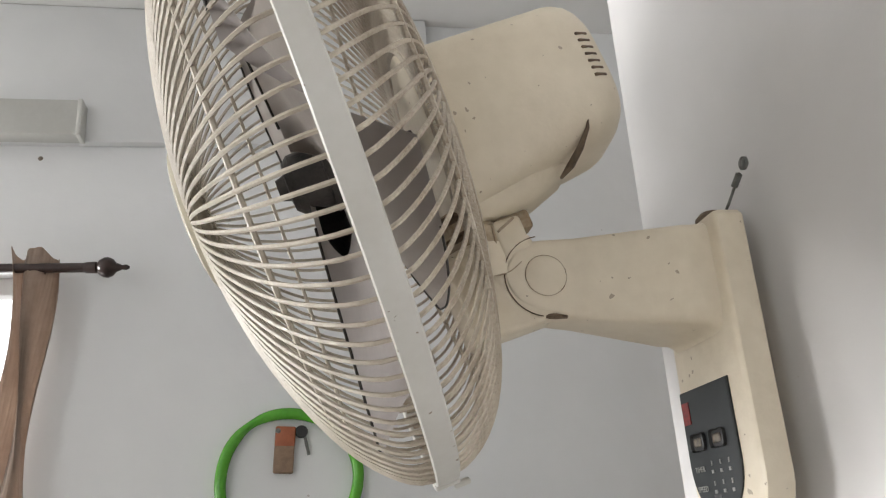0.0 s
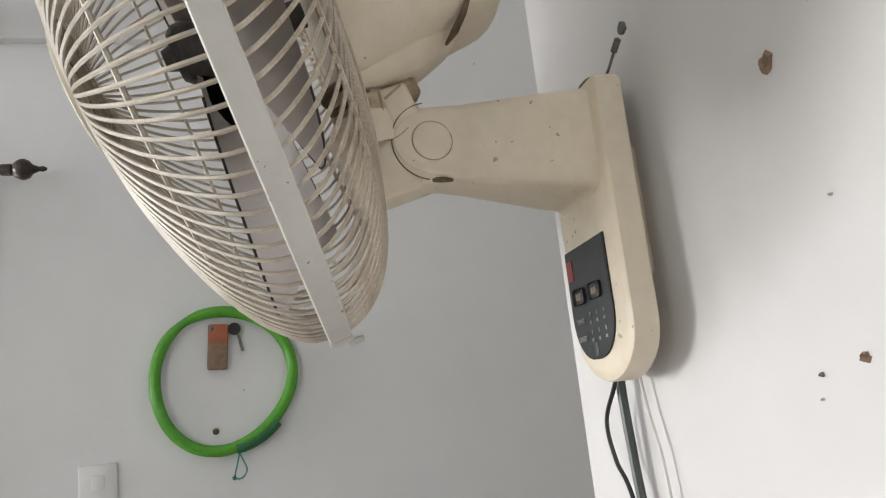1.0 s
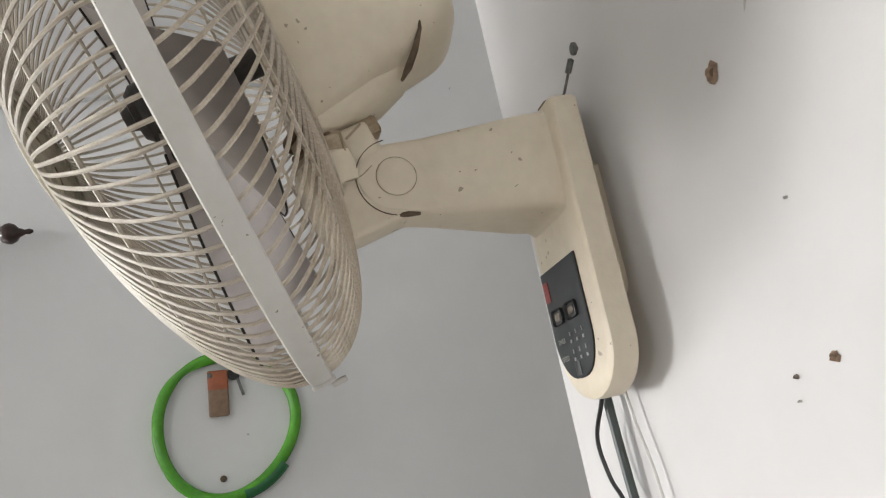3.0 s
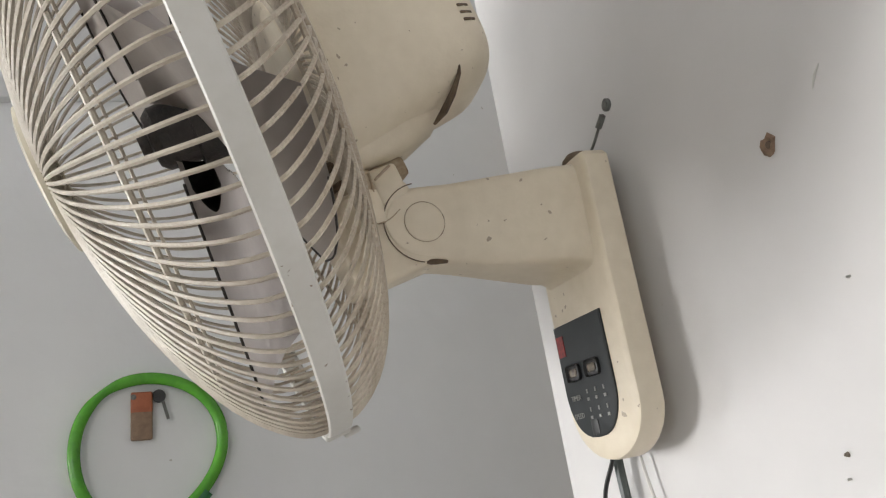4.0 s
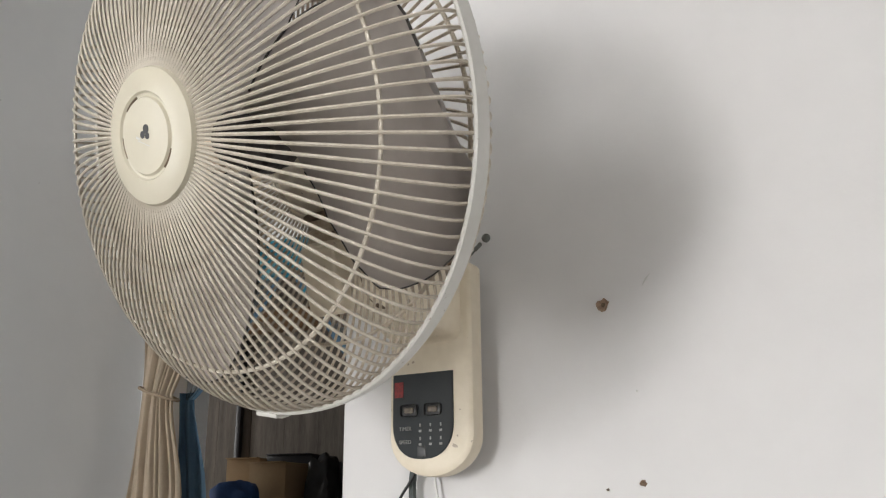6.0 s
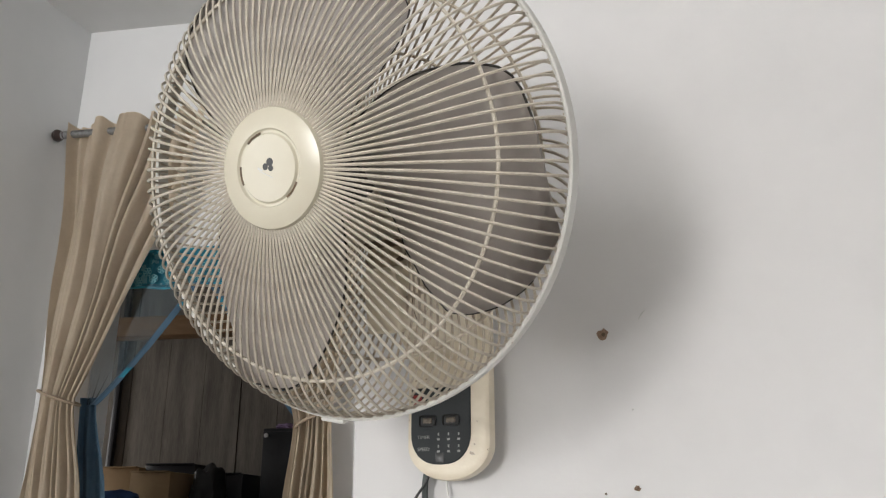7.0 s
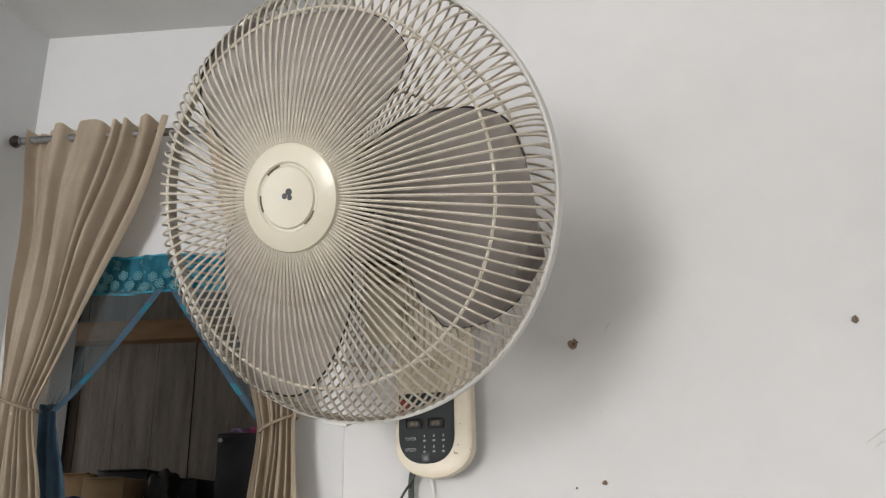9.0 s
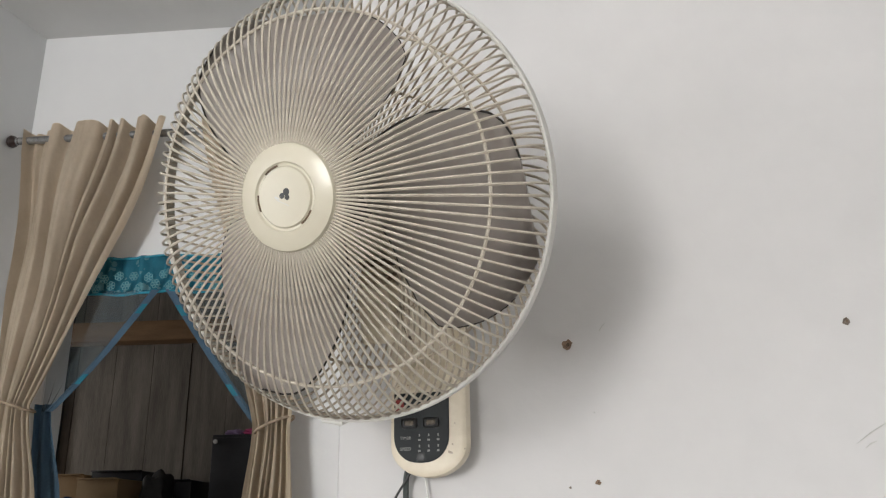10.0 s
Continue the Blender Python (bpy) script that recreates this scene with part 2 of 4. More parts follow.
def sheet(fn, nu, nv, thick=0.0):
    bm = bmesh.new()
    g = [[bm.verts.new(fn(i / nu, j / nv)) for j in range(nv + 1)] for i in range(nu + 1)]
    for i in range(nu):
        for j in range(nv):
            bm.faces.new((g[i][j], g[i + 1][j], g[i + 1][j + 1], g[i][j + 1]))
    if thick:
        bmesh.ops.solidify(bm, geom=bm.faces[:], thickness=thick)
    bmesh.ops.recalc_face_normals(bm, faces=bm.faces)
    return bm


def spline(pts, n):
    out = []
    for i in range(n + 1):
        x = i / n * (len(pts) - 1)
        k = min(int(x), len(pts) - 2)
        t = x - k
        p = [Vector(pts[max(0, min(len(pts) - 1, k + j))]) for j in (-1, 0, 1, 2)]
        out.append(0.5 * (2 * p[1] + (p[2] - p[0]) * t + (2 * p[0] - 5 * p[1] + 4 * p[2] - p[3]) * t * t + (3 * p[1] - p[0] - 3 * p[2] + p[3]) * t ** 3))
    return out


def smoothstep(a, b, x):
    t = max(0, min(1, (x - a) / (b - a)))
    return t * t * (3 - 2 * t)


# ---------------------------------------------------------------- the room
XW, CZ, YB, XR = -1.741, 2.92, -6.10, 4.00
SKEW = radians(11)
E1, EN = Vector((math.cos(SKEW), math.sin(SKEW), 0)), Vector((math.sin(SKEW), -math.cos(SKEW), 0))
CORNER = Vector((XW, 1.05, 0))
W2M = Matrix(((E1.x, -EN.x, 0, CORNER.x), (E1.y, -EN.y, 0, CORNER.y), (0, 0, 1, 0), (0, 0, 0, 1)))  # s, depth behind the wall's face, height


def on_w2(s, off, z):
    return CORNER + E1 * s + EN * off + Vector((0, 0, z))


XE, YE = -0.122, -0.014
wf = loft([[(XE, YE + 0.003, z), (XE + 0.003, YE, z), (0.02, -0.0045, z), (0.12, 0, z), (XR + 0.2, 0, z), (XR + 0.2, 1.75, z), (XE, 1.75, z)] for z in (0, CZ)])
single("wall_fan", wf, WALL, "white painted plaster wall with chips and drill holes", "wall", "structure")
wb = box((-0.25, 0, 0), (0.17, 0.12, CZ))
box((0.93, 0, 0), (1.66, 0.12, CZ), bm=wb)
box((0.17, 0, 2.04), (0.93, 0.12, CZ), bm=wb)
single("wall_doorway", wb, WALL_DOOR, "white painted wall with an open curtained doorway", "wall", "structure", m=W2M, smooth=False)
ws = box((XW - 0.15, -1.00, 0), (XW, 1.15, CZ))
box((XW - 0.15, YB - 0.15, 0), (XW, -2.50, CZ), bm=ws)
box((XW - 0.15, -2.50, 0), (XW, -1.00, 0.90), bm=ws)
box((XW - 0.15, -2.50, 2.10), (XW, -1.00, CZ), bm=ws)
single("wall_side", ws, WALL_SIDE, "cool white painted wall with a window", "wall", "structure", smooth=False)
wk = box((XW - 0.15, YB - 0.15, 0), (-1.735, YB, CZ))
box((-0.60, YB - 0.15, 0), (XR + 0.2, YB, CZ), bm=wk)
box((-1.735, YB - 0.15, 0), (-0.60, YB, 0.80), bm=wk)
box((-1.735, YB - 0.15, 2.20), (-0.60, YB, CZ), bm=wk)
single("wall_back", wk, WALL, "unseen white painted wall with a wide window", "wall", "structure", smooth=False)
# Unseen right wall; its opening is added to go with the fill lamp.
wr = box((XR, YB, 0), (XR + 0.15, -5.00, CZ))
box((XR, -3.20, 0), (XR + 0.15, 0.0, CZ), bm=wr)
box((XR, -5.00, 0), (XR + 0.15, -3.20, 1.20), bm=wr)
box((XR, -5.00, 2.20), (XR + 0.15, -3.20, CZ), bm=wr)
single("wall_right", wr, WALL, "unseen white painted wall with a wide window", "wall", "structure", smooth=False)
single("floor", box((XW - 2.5, YB - 0.2, -0.1), (XR + 0.3, 4.2, 0)), FLOOR, "grey cement floor", "floor", "structure", smooth=False)
single("ceiling", box((XW - 2.5, YB - 0.2, CZ), (XR + 0.3, 4.2, CZ + 0.12)), CEIL, "plain off-white painted ceiling", "ceiling", "structure", smooth=False)
single("beam", box((XW, YB + 0.01, 2.468), (XW + 0.035, 0.10, CZ - 0.002), 0.004), WALL_SIDE, "shallow plaster beam along the side wall", "beam", "structure")


def window(name, lo, hi, axis, label):
    w = thing(name, label, "window", ((lo[0] + hi[0]) / 2, (lo[1] + hi[1]) / 2, lo[2]), kind="structure")
    t = 0.05
    if axis == "x":
        y0, y1, z0, z1, x = lo[1], hi[1], lo[2], hi[2], lo[0]
        fr = box((x, y0, z0), (x + 0.05, y0 + t, z1), 0.004)
        for a, b in (((x, y1 - t, z0), (x + 0.05, y1, z1)), ((x, y0 + t, z0), (x + 0.05, y1 - t, z0 + t)), ((x, y0 + t, z1 - t), (x + 0.05, y1 - t, z1)), ((x, (y0 + y1) / 2 - 0.03, z0 + t), (x + 0.05, (y0 + y1) / 2 + 0.03, z1 - t))):
            box(a, b, 0.004, bm=fr)
    else:
        x0, x1, z0, z1, y = lo[0], hi[0], lo[2], hi[2], lo[1]
        fr = box((x0, y, z0), (x0 + t, y + 0.05, z1), 0.004)
        for a, b in (((x1 - t, y, z0), (x1, y + 0.05, z1)), ((x0 + t, y, z0), (x1 - t, y + 0.05, z0 + t)), ((x0 + t, y, z1 - t), (x1 - t, y + 0.05, z1)), (((x0 + x1) / 2 - 0.03, y, z0 + t), ((x0 + x1) / 2 + 0.03, y + 0.05, z1 - t))):
            box(a, b, 0.004, bm=fr)
    part("window_frame", fr, FRAMEMAT, w)
    return w


window("window_1", (XW - 0.12, -2.50, 0.90), (XW - 0.07, -1.00, 2.10), "x", "white framed window in the side wall")
window("window_3", (XR + 0.07, -5.00, 1.20), (XR + 0.12, -3.20, 2.20), "x", "white framed wide window added in the unseen right wall")
window("window_2", (-1.735, YB - 0.12, 0.80), (-0.60, YB - 0.07, 2.20), "y", "white framed wide window in the back wall")

BRIGHT = bpy.data.materials.new("overcast_glow")
BRIGHT.use_nodes = True
em = BRIGHT.node_tree.nodes.new("ShaderNodeEmission")
em.inputs[0].default_value, em.inputs[1].default_value = (0.97, 0.98, 1.0, 1), 2.5
BRIGHT.node_tree.links.new(em.outputs[0], BRIGHT.node_tree.nodes["Material Output"].inputs[0])
single("backdrop", box((XW - 1.02, -4.6, 0.0), (XW - 1.0, -0.3, 2.9)), BRIGHT, "plain bright overcast daylight outside the side window", "backdrop", "structure", smooth=False)

# ---------------------------------------------------------------- the wall fan
fan = thing("wall_fan", "aged cream plastic wall fan with a wire cage", "fan", (0, 0, 1.42))


def plate_outline(hw, z0, z1, y, top_r=0.004):
    hw *= 0.9
    pts, rb = [], hw
    for k in range(17):
        q = math.pi + math.pi * k / 16
        pts.append(Vector((rb * math.cos(q), y, z0 + rb * 0.78 + rb * 0.78 * math.sin(q))))
    pts += [Vector((hw, y, z1 - top_r)), Vector((hw - top_r, y, z1)), Vector((-hw + top_r, y, z1)), Vector((-hw, y, z1 - top_r))]
    return [p + Vector((0.0052, 0, 0)) for p in pts]


plate = [plate_outline(0.016, 1.390, 1.490, 0.001), plate_outline(0.016, 1.390, 1.490, -0.0235), plate_outline(0.0515, 1.3265, 1.5280, -0.0240), plate_outline(0.0525, 1.3255, 1.529, -0.0250),
         plate_outline(0.0523, 1.3255, 1.529, -0.0385), plate_outline(0.0514, 1.3262, 1.5285, -0.0415), plate_outline(0.0490, 1.3290, 1.5277, -0.0430), plate_outline(0.0450, 1.334, 1.526, -0.0433), plate_outline(0.030, 1.350, 1.515, -0.0436)]
base = part("wall_plate", loft(plate), CREAM, fan)


def panel_outline(y, inset=0.0):
    x0, x1, zt, zb = -0.0365 + inset, 0.0315 - inset, 1.4235 - inset, 1.3420 + inset
    c, h = (x0 + x1) / 2, (x1 - x0) / 2
    pts = [Vector((c + h * math.copysign(abs(math.cos(q)) ** 0.8, math.cos(q)), y, zb + 0.032 + 0.032 * math.sin(q))) for q in [math.pi + math.pi * k / 16 for k in range(17)]]
    return pts + [Vector((x1, y, zt)), Vector((x0, y, zt))]


panel = part("control_panel", loft([panel_outline(-0.040), panel_outline(-0.0448), panel_outline(-0.0456, 0.001)]), PANEL, fan, "dark slate control panel")
YP = -0.0458
part("display", box((-0.034, YP - 0.0003, 1.401), (-0.024, YP + 0.001, 1.416)), LED, panel, "red display")
for bx in (-0.017, 0.010):
    part("button_rim", box((bx - 0.0095, YP - 0.0010, 1.3820), (bx + 0.0095, YP + 0.001, 1.3938), 0.003), BLACK, panel)
    part("button", box((bx - 0.0055, YP - 0.0018, 1.3850), (bx + 0.0055, YP, 1.3908), 0.0015), BUTTON, panel, "worn tan push button")
for rz in (1.372, 1.3595):
    for k in range(3):
        part("indicator", box((-0.0045 + 0.0115 * k - 0.0015, YP - 0.0003, rz - 0.0050), (-0.0045 + 0.0115 * k + 0.0015, YP + 0.0008, rz - 0.0028)), PRINT, panel)
        part("digit_mark", box((-0.0045 + 0.0115 * k - 0.0007, YP - 0.0003, rz), (-0.0045 + 0.0115 * k + 0.0007, YP + 0.0008, rz + 0.003)), PRINT, panel)
part("sensor_window", box((-0.008, YP - 0.0004, 1.344), (0.002, YP + 0.001, 1.354), 0.0004), BLACK, panel)


def writing(text, place, size, material, parent):
    cu = bpy.data.curves.new("text", "FONT")
    cu.body, cu.size, cu.extrude, cu.align_x, cu.align_y = text, size, 0.0002, "CENTER", "CENTER"
    tmp = bpy.data.objects.new("text", cu)
    scene.collection.objects.link(tmp)
    me = bpy.data.meshes.new_from_object(tmp.evaluated_get(bpy.context.evaluated_depsgraph_get()))
    bpy.data.objects.remove(tmp)
    me.materials.append(material)
    return put("lettering", me, parent, Matrix.Translation(place) @ pose(0, 0, 0, 90, 0, 0))


writing("TIMER", (-0.0215, YP - 0.0002, 1.3705), 0.0052, PRINT, panel)
writing("SPEED", (-0.0215, YP - 0.0002, 1.3580), 0.0052, PRINT, panel)


def arm_section(y, zc, hz, hx):
    return [Vector((hx * math.copysign(abs(math.cos(q)) ** 0.27, math.cos(q)), y, zc + hz * math.copysign(abs(math.sin(q)) ** 0.27, math.sin(q)))) for q in [2 * math.pi * k / 40 for k in range(40)]]


secs = [arm_section(-0.0415, 1.4885, 0.0395, 0.0408), arm_section(-0.0450, 1.4898, 0.0370, 0.0392), arm_section(-0.050, 1.4908, 0.0356, 0.0386)]
PY, PZ, PR = -0.1505, 1.4950, 0.0262
for k in range(9):
    f = k / 8
    secs.append(arm_section(-0.058 + (PY + 0.058) * f, 1.4910 + (PZ - 1.4910) * f, 0.0352 + (PR - 0.0352) * f, 0.0385 - 0.0195 * min(1.0, 1.30 * f)))
for k in range(1, 8):
    q = math.pi / 2 * k / 7.4
    secs.append(arm_section(PY - PR * math.sin(q), PZ, PR * math.cos(q), 0.0188))
arm = part("arm", loft(secs), CREAM, fan)
for sx in (0.0191, -0.0191):
    part("pivot_cap", lathe([(0, 0.0008), (0.0125, 0.0008), (0.0134, 0.0002), (0.0136, -0.001)], 32, m=Matrix.Translation((sx, PY, PZ)) @ pose(0, 0, 0, 0, 90 if sx > 0 else -90, 0)), CREAM, arm)
    part("cap_groove", tube([(sx * 1.002, PY + 0.0138 * math.cos(q), PZ + 0.0138 * math.sin(q)) for q in [2 * math.pi * k / 36 for k in range(36)]], 0.00028, 5, True), CREAM_IN, arm)
part("seam", tube([(0.0183, PY - 0.0274 * math.sin(q), PZ + 0.0274 * math.cos(q)) for q in [math.pi * (0.05 + 0.9 * k / 20) for k in range(21)]], 0.0004, 5), SLOT, arm)
part("chipped_edge", tube([(0.014, PY - 0.012, PZ - 0.0245), (0.0155, PY - 0.004, PZ - 0.0262), (0.0165, PY + 0.004, PZ - 0.0268), (0.0165, PY + 0.012, PZ - 0.0274)], [0.0008, 0.0017, 0.0021, 0.0012], 7), SLOT, arm)

TILT = radians(18.0)
NECKM = Matrix.Translation((0, -0.172, 1.4985)) @ Matrix.Rotation(TILT, 4, "X")
neck = part("neck", box((-0.0178, -0.040, -0.037), (0.0178, 0.022, 0.022), 0.004, 3), CREAM, fan, m=NECKM)
part("neck_lug", box((-0.0185, -0.002, 0.010), (0.0185, 0.020, 0.036), 0.0035, 3), CREAM, neck, m=NECKM)
part("neck_collar", lathe([(0.0225, -0.006), (0.0235, 0.004), (0.0235, 0.016), (0.021, 0.019), (0, 0.019)], 36), CREAM, neck, m=NECKM @ Matrix.Translation((0, -0.016, 0.006)))
for pts, rad in (([(0.0188, -0.001, 0.034), (0.0192, -0.003, 0.024), (0.0186, -0.008, 0.012), (0.0182, -0.018, 0.003)], 0.0011), ([(0.0182, -0.018, 0.003), (0.0182, -0.004, 0.000), (0.0181, 0.008, 0.004)], 0.0008), ([(0.0190, 0.001, 0.028), (0.0190, 0.008, 0.031), (0.0188, 0.015, 0.034)], 0.0009)):
    part("rust_stain", tube(spline(pts, 12), rad, 6), CREAM_IN, neck, "brown rust and grease in the crevice", NECKM)
# Dark tube laid into the gap below the motor as its shade.
part("dark_gap", tube(spline([(0.0175, -0.038, 0.0285), (0.0185, -0.022, 0.0330), (0.0175, -0.006, 0.0365)], 12), [0.0012] + [0.0026] * 11 + [0.0012], 7), SLOT, neck, "dark strip standing for shade in the gap under the motor", NECKM)
part("swivel_post", lathe([(0.021, 0.018), (0.0215, 0.034), (0.019, 0.037), (0.019, 0.052), (0.0, 0.053)], 32), CREAM_IN, neck, "rust-stained swivel post", NECKM @ Matrix.Translation((0, -0.012, 0)))
# Dark ring round the post, shade of the motor gap put into colour.
part("gap_shade_ring", tube([(0.0200 * math.cos(q), 0.0200 * math.sin(q), 0.047) for q in [2 * math.pi * k / 32 for k in range(32)]], 0.0036, 7, True), SLOT, neck, "dark ring standing for shade in the gap under the motor", NECKM @ Matrix.Translation((0, -0.012, 0)))
part("swivel_link", box((-0.006, 0.004, 0.026), (0.012, 0.030, 0.040), 0.003), CREAM_IN, neck, m=NECKM)

# the head: u to the fan's own side, up, forward
YAW = radians(-8.0)
RT = Matrix.Rotation(TILT, 3, "X")
HD = RT @ Vector((math.sin(YAW), -math.cos(YAW), 0))
HU = RT @ Vector((math.cos(YAW), math.sin(YAW), 0))
HV = HD.cross(HU)
HC = Vector((-0.007, -0.2864, 1.5785))
HEAD = Matrix(((HU.x, HV.x, HD.x, HC.x), (HU.y, HV.y, HD.y, HC.y), (HU.z, HV.z, HD.z, HC.z), (0, 0, 0, 1))) @ Matrix.Diagonal((1.028, 1.028, 1.028, 1))
R = 0.2125


def super_section(z, hw, up, down, p=0.55, n=48):
    pts = []
    for k in range(n):
        q = 2 * math.pi * k / n
        s, c = math.sin(q), math.cos(q)
        pts.append(Vector((hw * math.copysign(abs(c) ** p, c), (up if s > 0 else down) * math.copysign(abs(s) ** p, s), z)))
    return pts


body = [super_section(-0.064, 0.052, 0.045, 0.060), super_section(-0.068, 0.056, 0.049, 0.064)]
for f in (0.0, 0.25, 0.5, 0.75, 1.0):
    body.append(super_section(-0.072 - 0.094 * f, 0.0575 - 0.006 * f, 0.050 + 0.002 * f, 0.065 - 0.012 * f))
for q in (15, 30, 45, 60, 75, 87):
    c, s = math.cos(radians(q)), math.sin(radians(q))
    body.append(super_section(-0.166 - 0.028 * s, 0.0250 + 0.0265 * c, 0.026 + 0.0265 * c, 0.026 + 0.027 * c, 0.58))
motor = part("motor_housing", loft(body), CREAM, fan, m=HEAD)
part("lower_casing", loft([super_section(-0.070, 0.030, -0.03, 0.066), super_section(-0.074, 0.034, -0.03, 0.072), super_section(-0.118, 0.034, -0.03, 0.070),
                           super_section(-0.140, 0.031, -0.03, 0.062), super_section(-0.152, 0.026, -0.03, 0.052)]), CREAM, motor, m=HEAD)
part("cracked_gap", tube([(0.046, -0.036, -0.162), (0.043, -0.046, -0.158), (0.037, -0.055, -0.150), (0.030, -0.0615, -0.142), (0.020, -0.064, -0.136)], [0.0004, 0.0013, 0.0023, 0.0026, 0.0010], 7), SLOT, motor, m=HEAD)
for k in range(7):
    part("vent_slot", box((0.0425, -0.001 + 0.0052 * (k - 3) - 0.0009, -0.1840), (0.0478, -0.001 + 0.0052 * (k - 3) + 0.0009, -0.1735), 0.0004, m=Matrix.Translation((0.0461, 0, -0.178)) @ Matrix.Rotation(radians(33), 4, "Y") @ Matrix.Translation((-0.045, 0, 0.178))), SLOT, motor, m=HEAD)

# ring that clamps the two halves of the cage
ring = part("clamp_ring", lathe([(R - 0.0035, -0.0062), (R - 0.0015, -0.0075), (R, -0.0066), (R + 0.0006, 0), (R, 0.0066), (R - 0.0015, 0.0075), (R - 0.0035, 0.0062)], 144, closed=True), RING, fan, "off-white plastic clamp ring", HEAD)
part("ring_clip", box((-0.012, -R - 0.003, -0.0085), (0.012, -R + 0.001, 0.0082), 0.0015), RING, ring, m=HEAD @ Matrix.Rotation(radians(-8), 4, "Z"))
part("clip_tab", box((-0.005, -R - 0.007, -0.015), (0.004, -R - 0.003, -0.004), 0.0015), RING, ring, m=HEAD @ Matrix.Rotation(radians(-8), 4, "Z"))


def wire_ring(r, z, rad, n=120):
    return tube([(r * math.cos(q), r * math.sin(q), z) for q in [2 * math.pi * k / n for k in range(n)]], rad, 6, True)


NW = 120
front = part("front_grille", wire_ring(0.171, 0.0490, 0.0016), WIRE, fan, m=HEAD)
prof = [(0.045, 0, 0.0890), (0.075, 0, 0.0842), (0.11, 0, 0.0760), (0.145, 0, 0.0635), (0.176, 0, 0.0475), (0.197, 0, 0.030), (0.2075, 0, 0.014), (0.2085, 0, -0.004)]
wire_mesh = mesh_of("wire", tube(spline(prof, 20), 0.00128, 5), WIRE)
for k in range(NW):
    put("wire", wire_mesh, front, HEAD @ Matrix.Rotation(2 * math.pi * k / NW, 4, "Z"))
rear = part("rear_grille", join(wire_ring(0.168, -0.0495, 0.0017), join(wire_ring(0.115, -0.0655, 0.0017), wire_ring(0.062, -0.066, 0.003))), WIRE_BACK, fan, m=HEAD)
rp = [(0.2085, 0.0, 0.004), (0.2070, 0.02, -0.013), (0.196, 0.06, -0.031), (0.176, 0.11, -0.046), (0.147, 0.17, -0.057), (0.11, 0.26, -0.065), (0.062, 0.40, -0.066)]
wire_mesh_b = mesh_of("wire", tube([Vector((r * math.cos(a), r * math.sin(a), z)) for r, a, z in spline(rp, 18)], 0.00128, 5), WIRE_BACK)
for k in range(NW):
    put("wire", wire_mesh_b, rear, HEAD @ Matrix.Rotation(2 * math.pi * (k + 0.3) / NW, 4, "Z"))
part("rear_boss", lathe([(0, -0.064), (0.058, -0.064), (0.062, -0.067), (0.058, -0.070), (0, -0.070)], 48), CREAM, rear, m=HEAD)

badge = part("centre_badge", lathe([(0.046, 0.0955), (0.0478, 0.0985), (0.0465, 0.1015), (0.040, 0.1035), (0.0305, 0.1045), (0.0290, 0.1030), (0.0272, 0.1028), (0.0258, 0.1046), (0.012, 0.1052), (0, 0.1053)], 72), HUB, fan, "glossy cream round centre badge", HEAD @ Matrix.Translation((0, 0, -0.0090)))
for a0 in (100, 170, 300):
    part("badge_slot", tube([(0.0281 * math.cos(radians(a0 + j * 3)), 0.0281 * math.sin(radians(a0 + j * 3)), 0.1029) for j in range(11)], 0.0009, 5), SLOT, badge, m=HEAD @ Matrix.Translation((0, 0, -0.0090)))
emb = lathe([(0, 0), (0.0032, 0), (0.0032, 0.0003), (0, 0.0003)], 20, m=Matrix.Translation((0.0028, 0.0042, 0.1051)))
for x, y, r in ((-0.0018, 0.0012, 0.0026), (0.0032, -0.0006, 0.0024)):
    lathe([(0, 0), (r, 0), (r, 0.0003), (0, 0.0003)], 20, emb, Matrix.Translation((x, y, 0.1051)))
part("emblem", emb, BLACK, badge, "small dark emblem", HEAD @ Matrix.Translation((0, 0, -0.0090)))
line = box((-0.008, -0.0003, 0.1050), (0.006, 0.0003, 0.1054), m=Matrix.Translation((-0.001, -0.0052, 0)) @ Matrix.Rotation(radians(-28), 4, "Z"))
box((-0.006, -0.0008, 0.1050), (-0.001, 0.0008, 0.1054), bm=line, m=Matrix.Translation((-0.004, -0.0018, 0)) @ Matrix.Rotation(radians(-28), 4, "Z"))
part("print_bar", line, BOXGREY, badge, m=HEAD @ Matrix.Translation((0, 0, -0.0090)))

# blades
spin = part("blade_hub", lathe([(0, 0.036), (0.007, 0.036), (0.009, 0.030), (0.016, 0.029), (0.0205, 0.024), (0.0215, 0.004), (0.0255, 0.003), (0.0265, -0.014), (0.0225, -0.016), (0.0215, -0.028), (0.010, -0.031), (0.010, -0.060), (0, -0.060)], 40), SPIDER, fan, "dark plastic blade hub", HEAD)


def along(x, knots):
    """Linear between (x, value) knots."""
    for (x0, v0), (x1, v1) in zip(knots, knots[1:]):
        if x <= x1:
            return v0 + (v1 - v0) * max(0.0, (x - x0) / (x1 - x0))
    return knots[-1][1]


FRONT_EDGE = [(0.022, 28), (0.05, 22), (0.103, 12), (0.136, 4), (0.158, -1), (0.18, -7), (0.188, -11), (0.193, -17), (0.196, -27)]
BACK_EDGE = [(0.022, -40), (0.05, -66), (0.085, -80), (0.120, -84), (0.150, -83), (0.163, -78), (0.177, -70), (0.188, -61), (0.196, -46)]


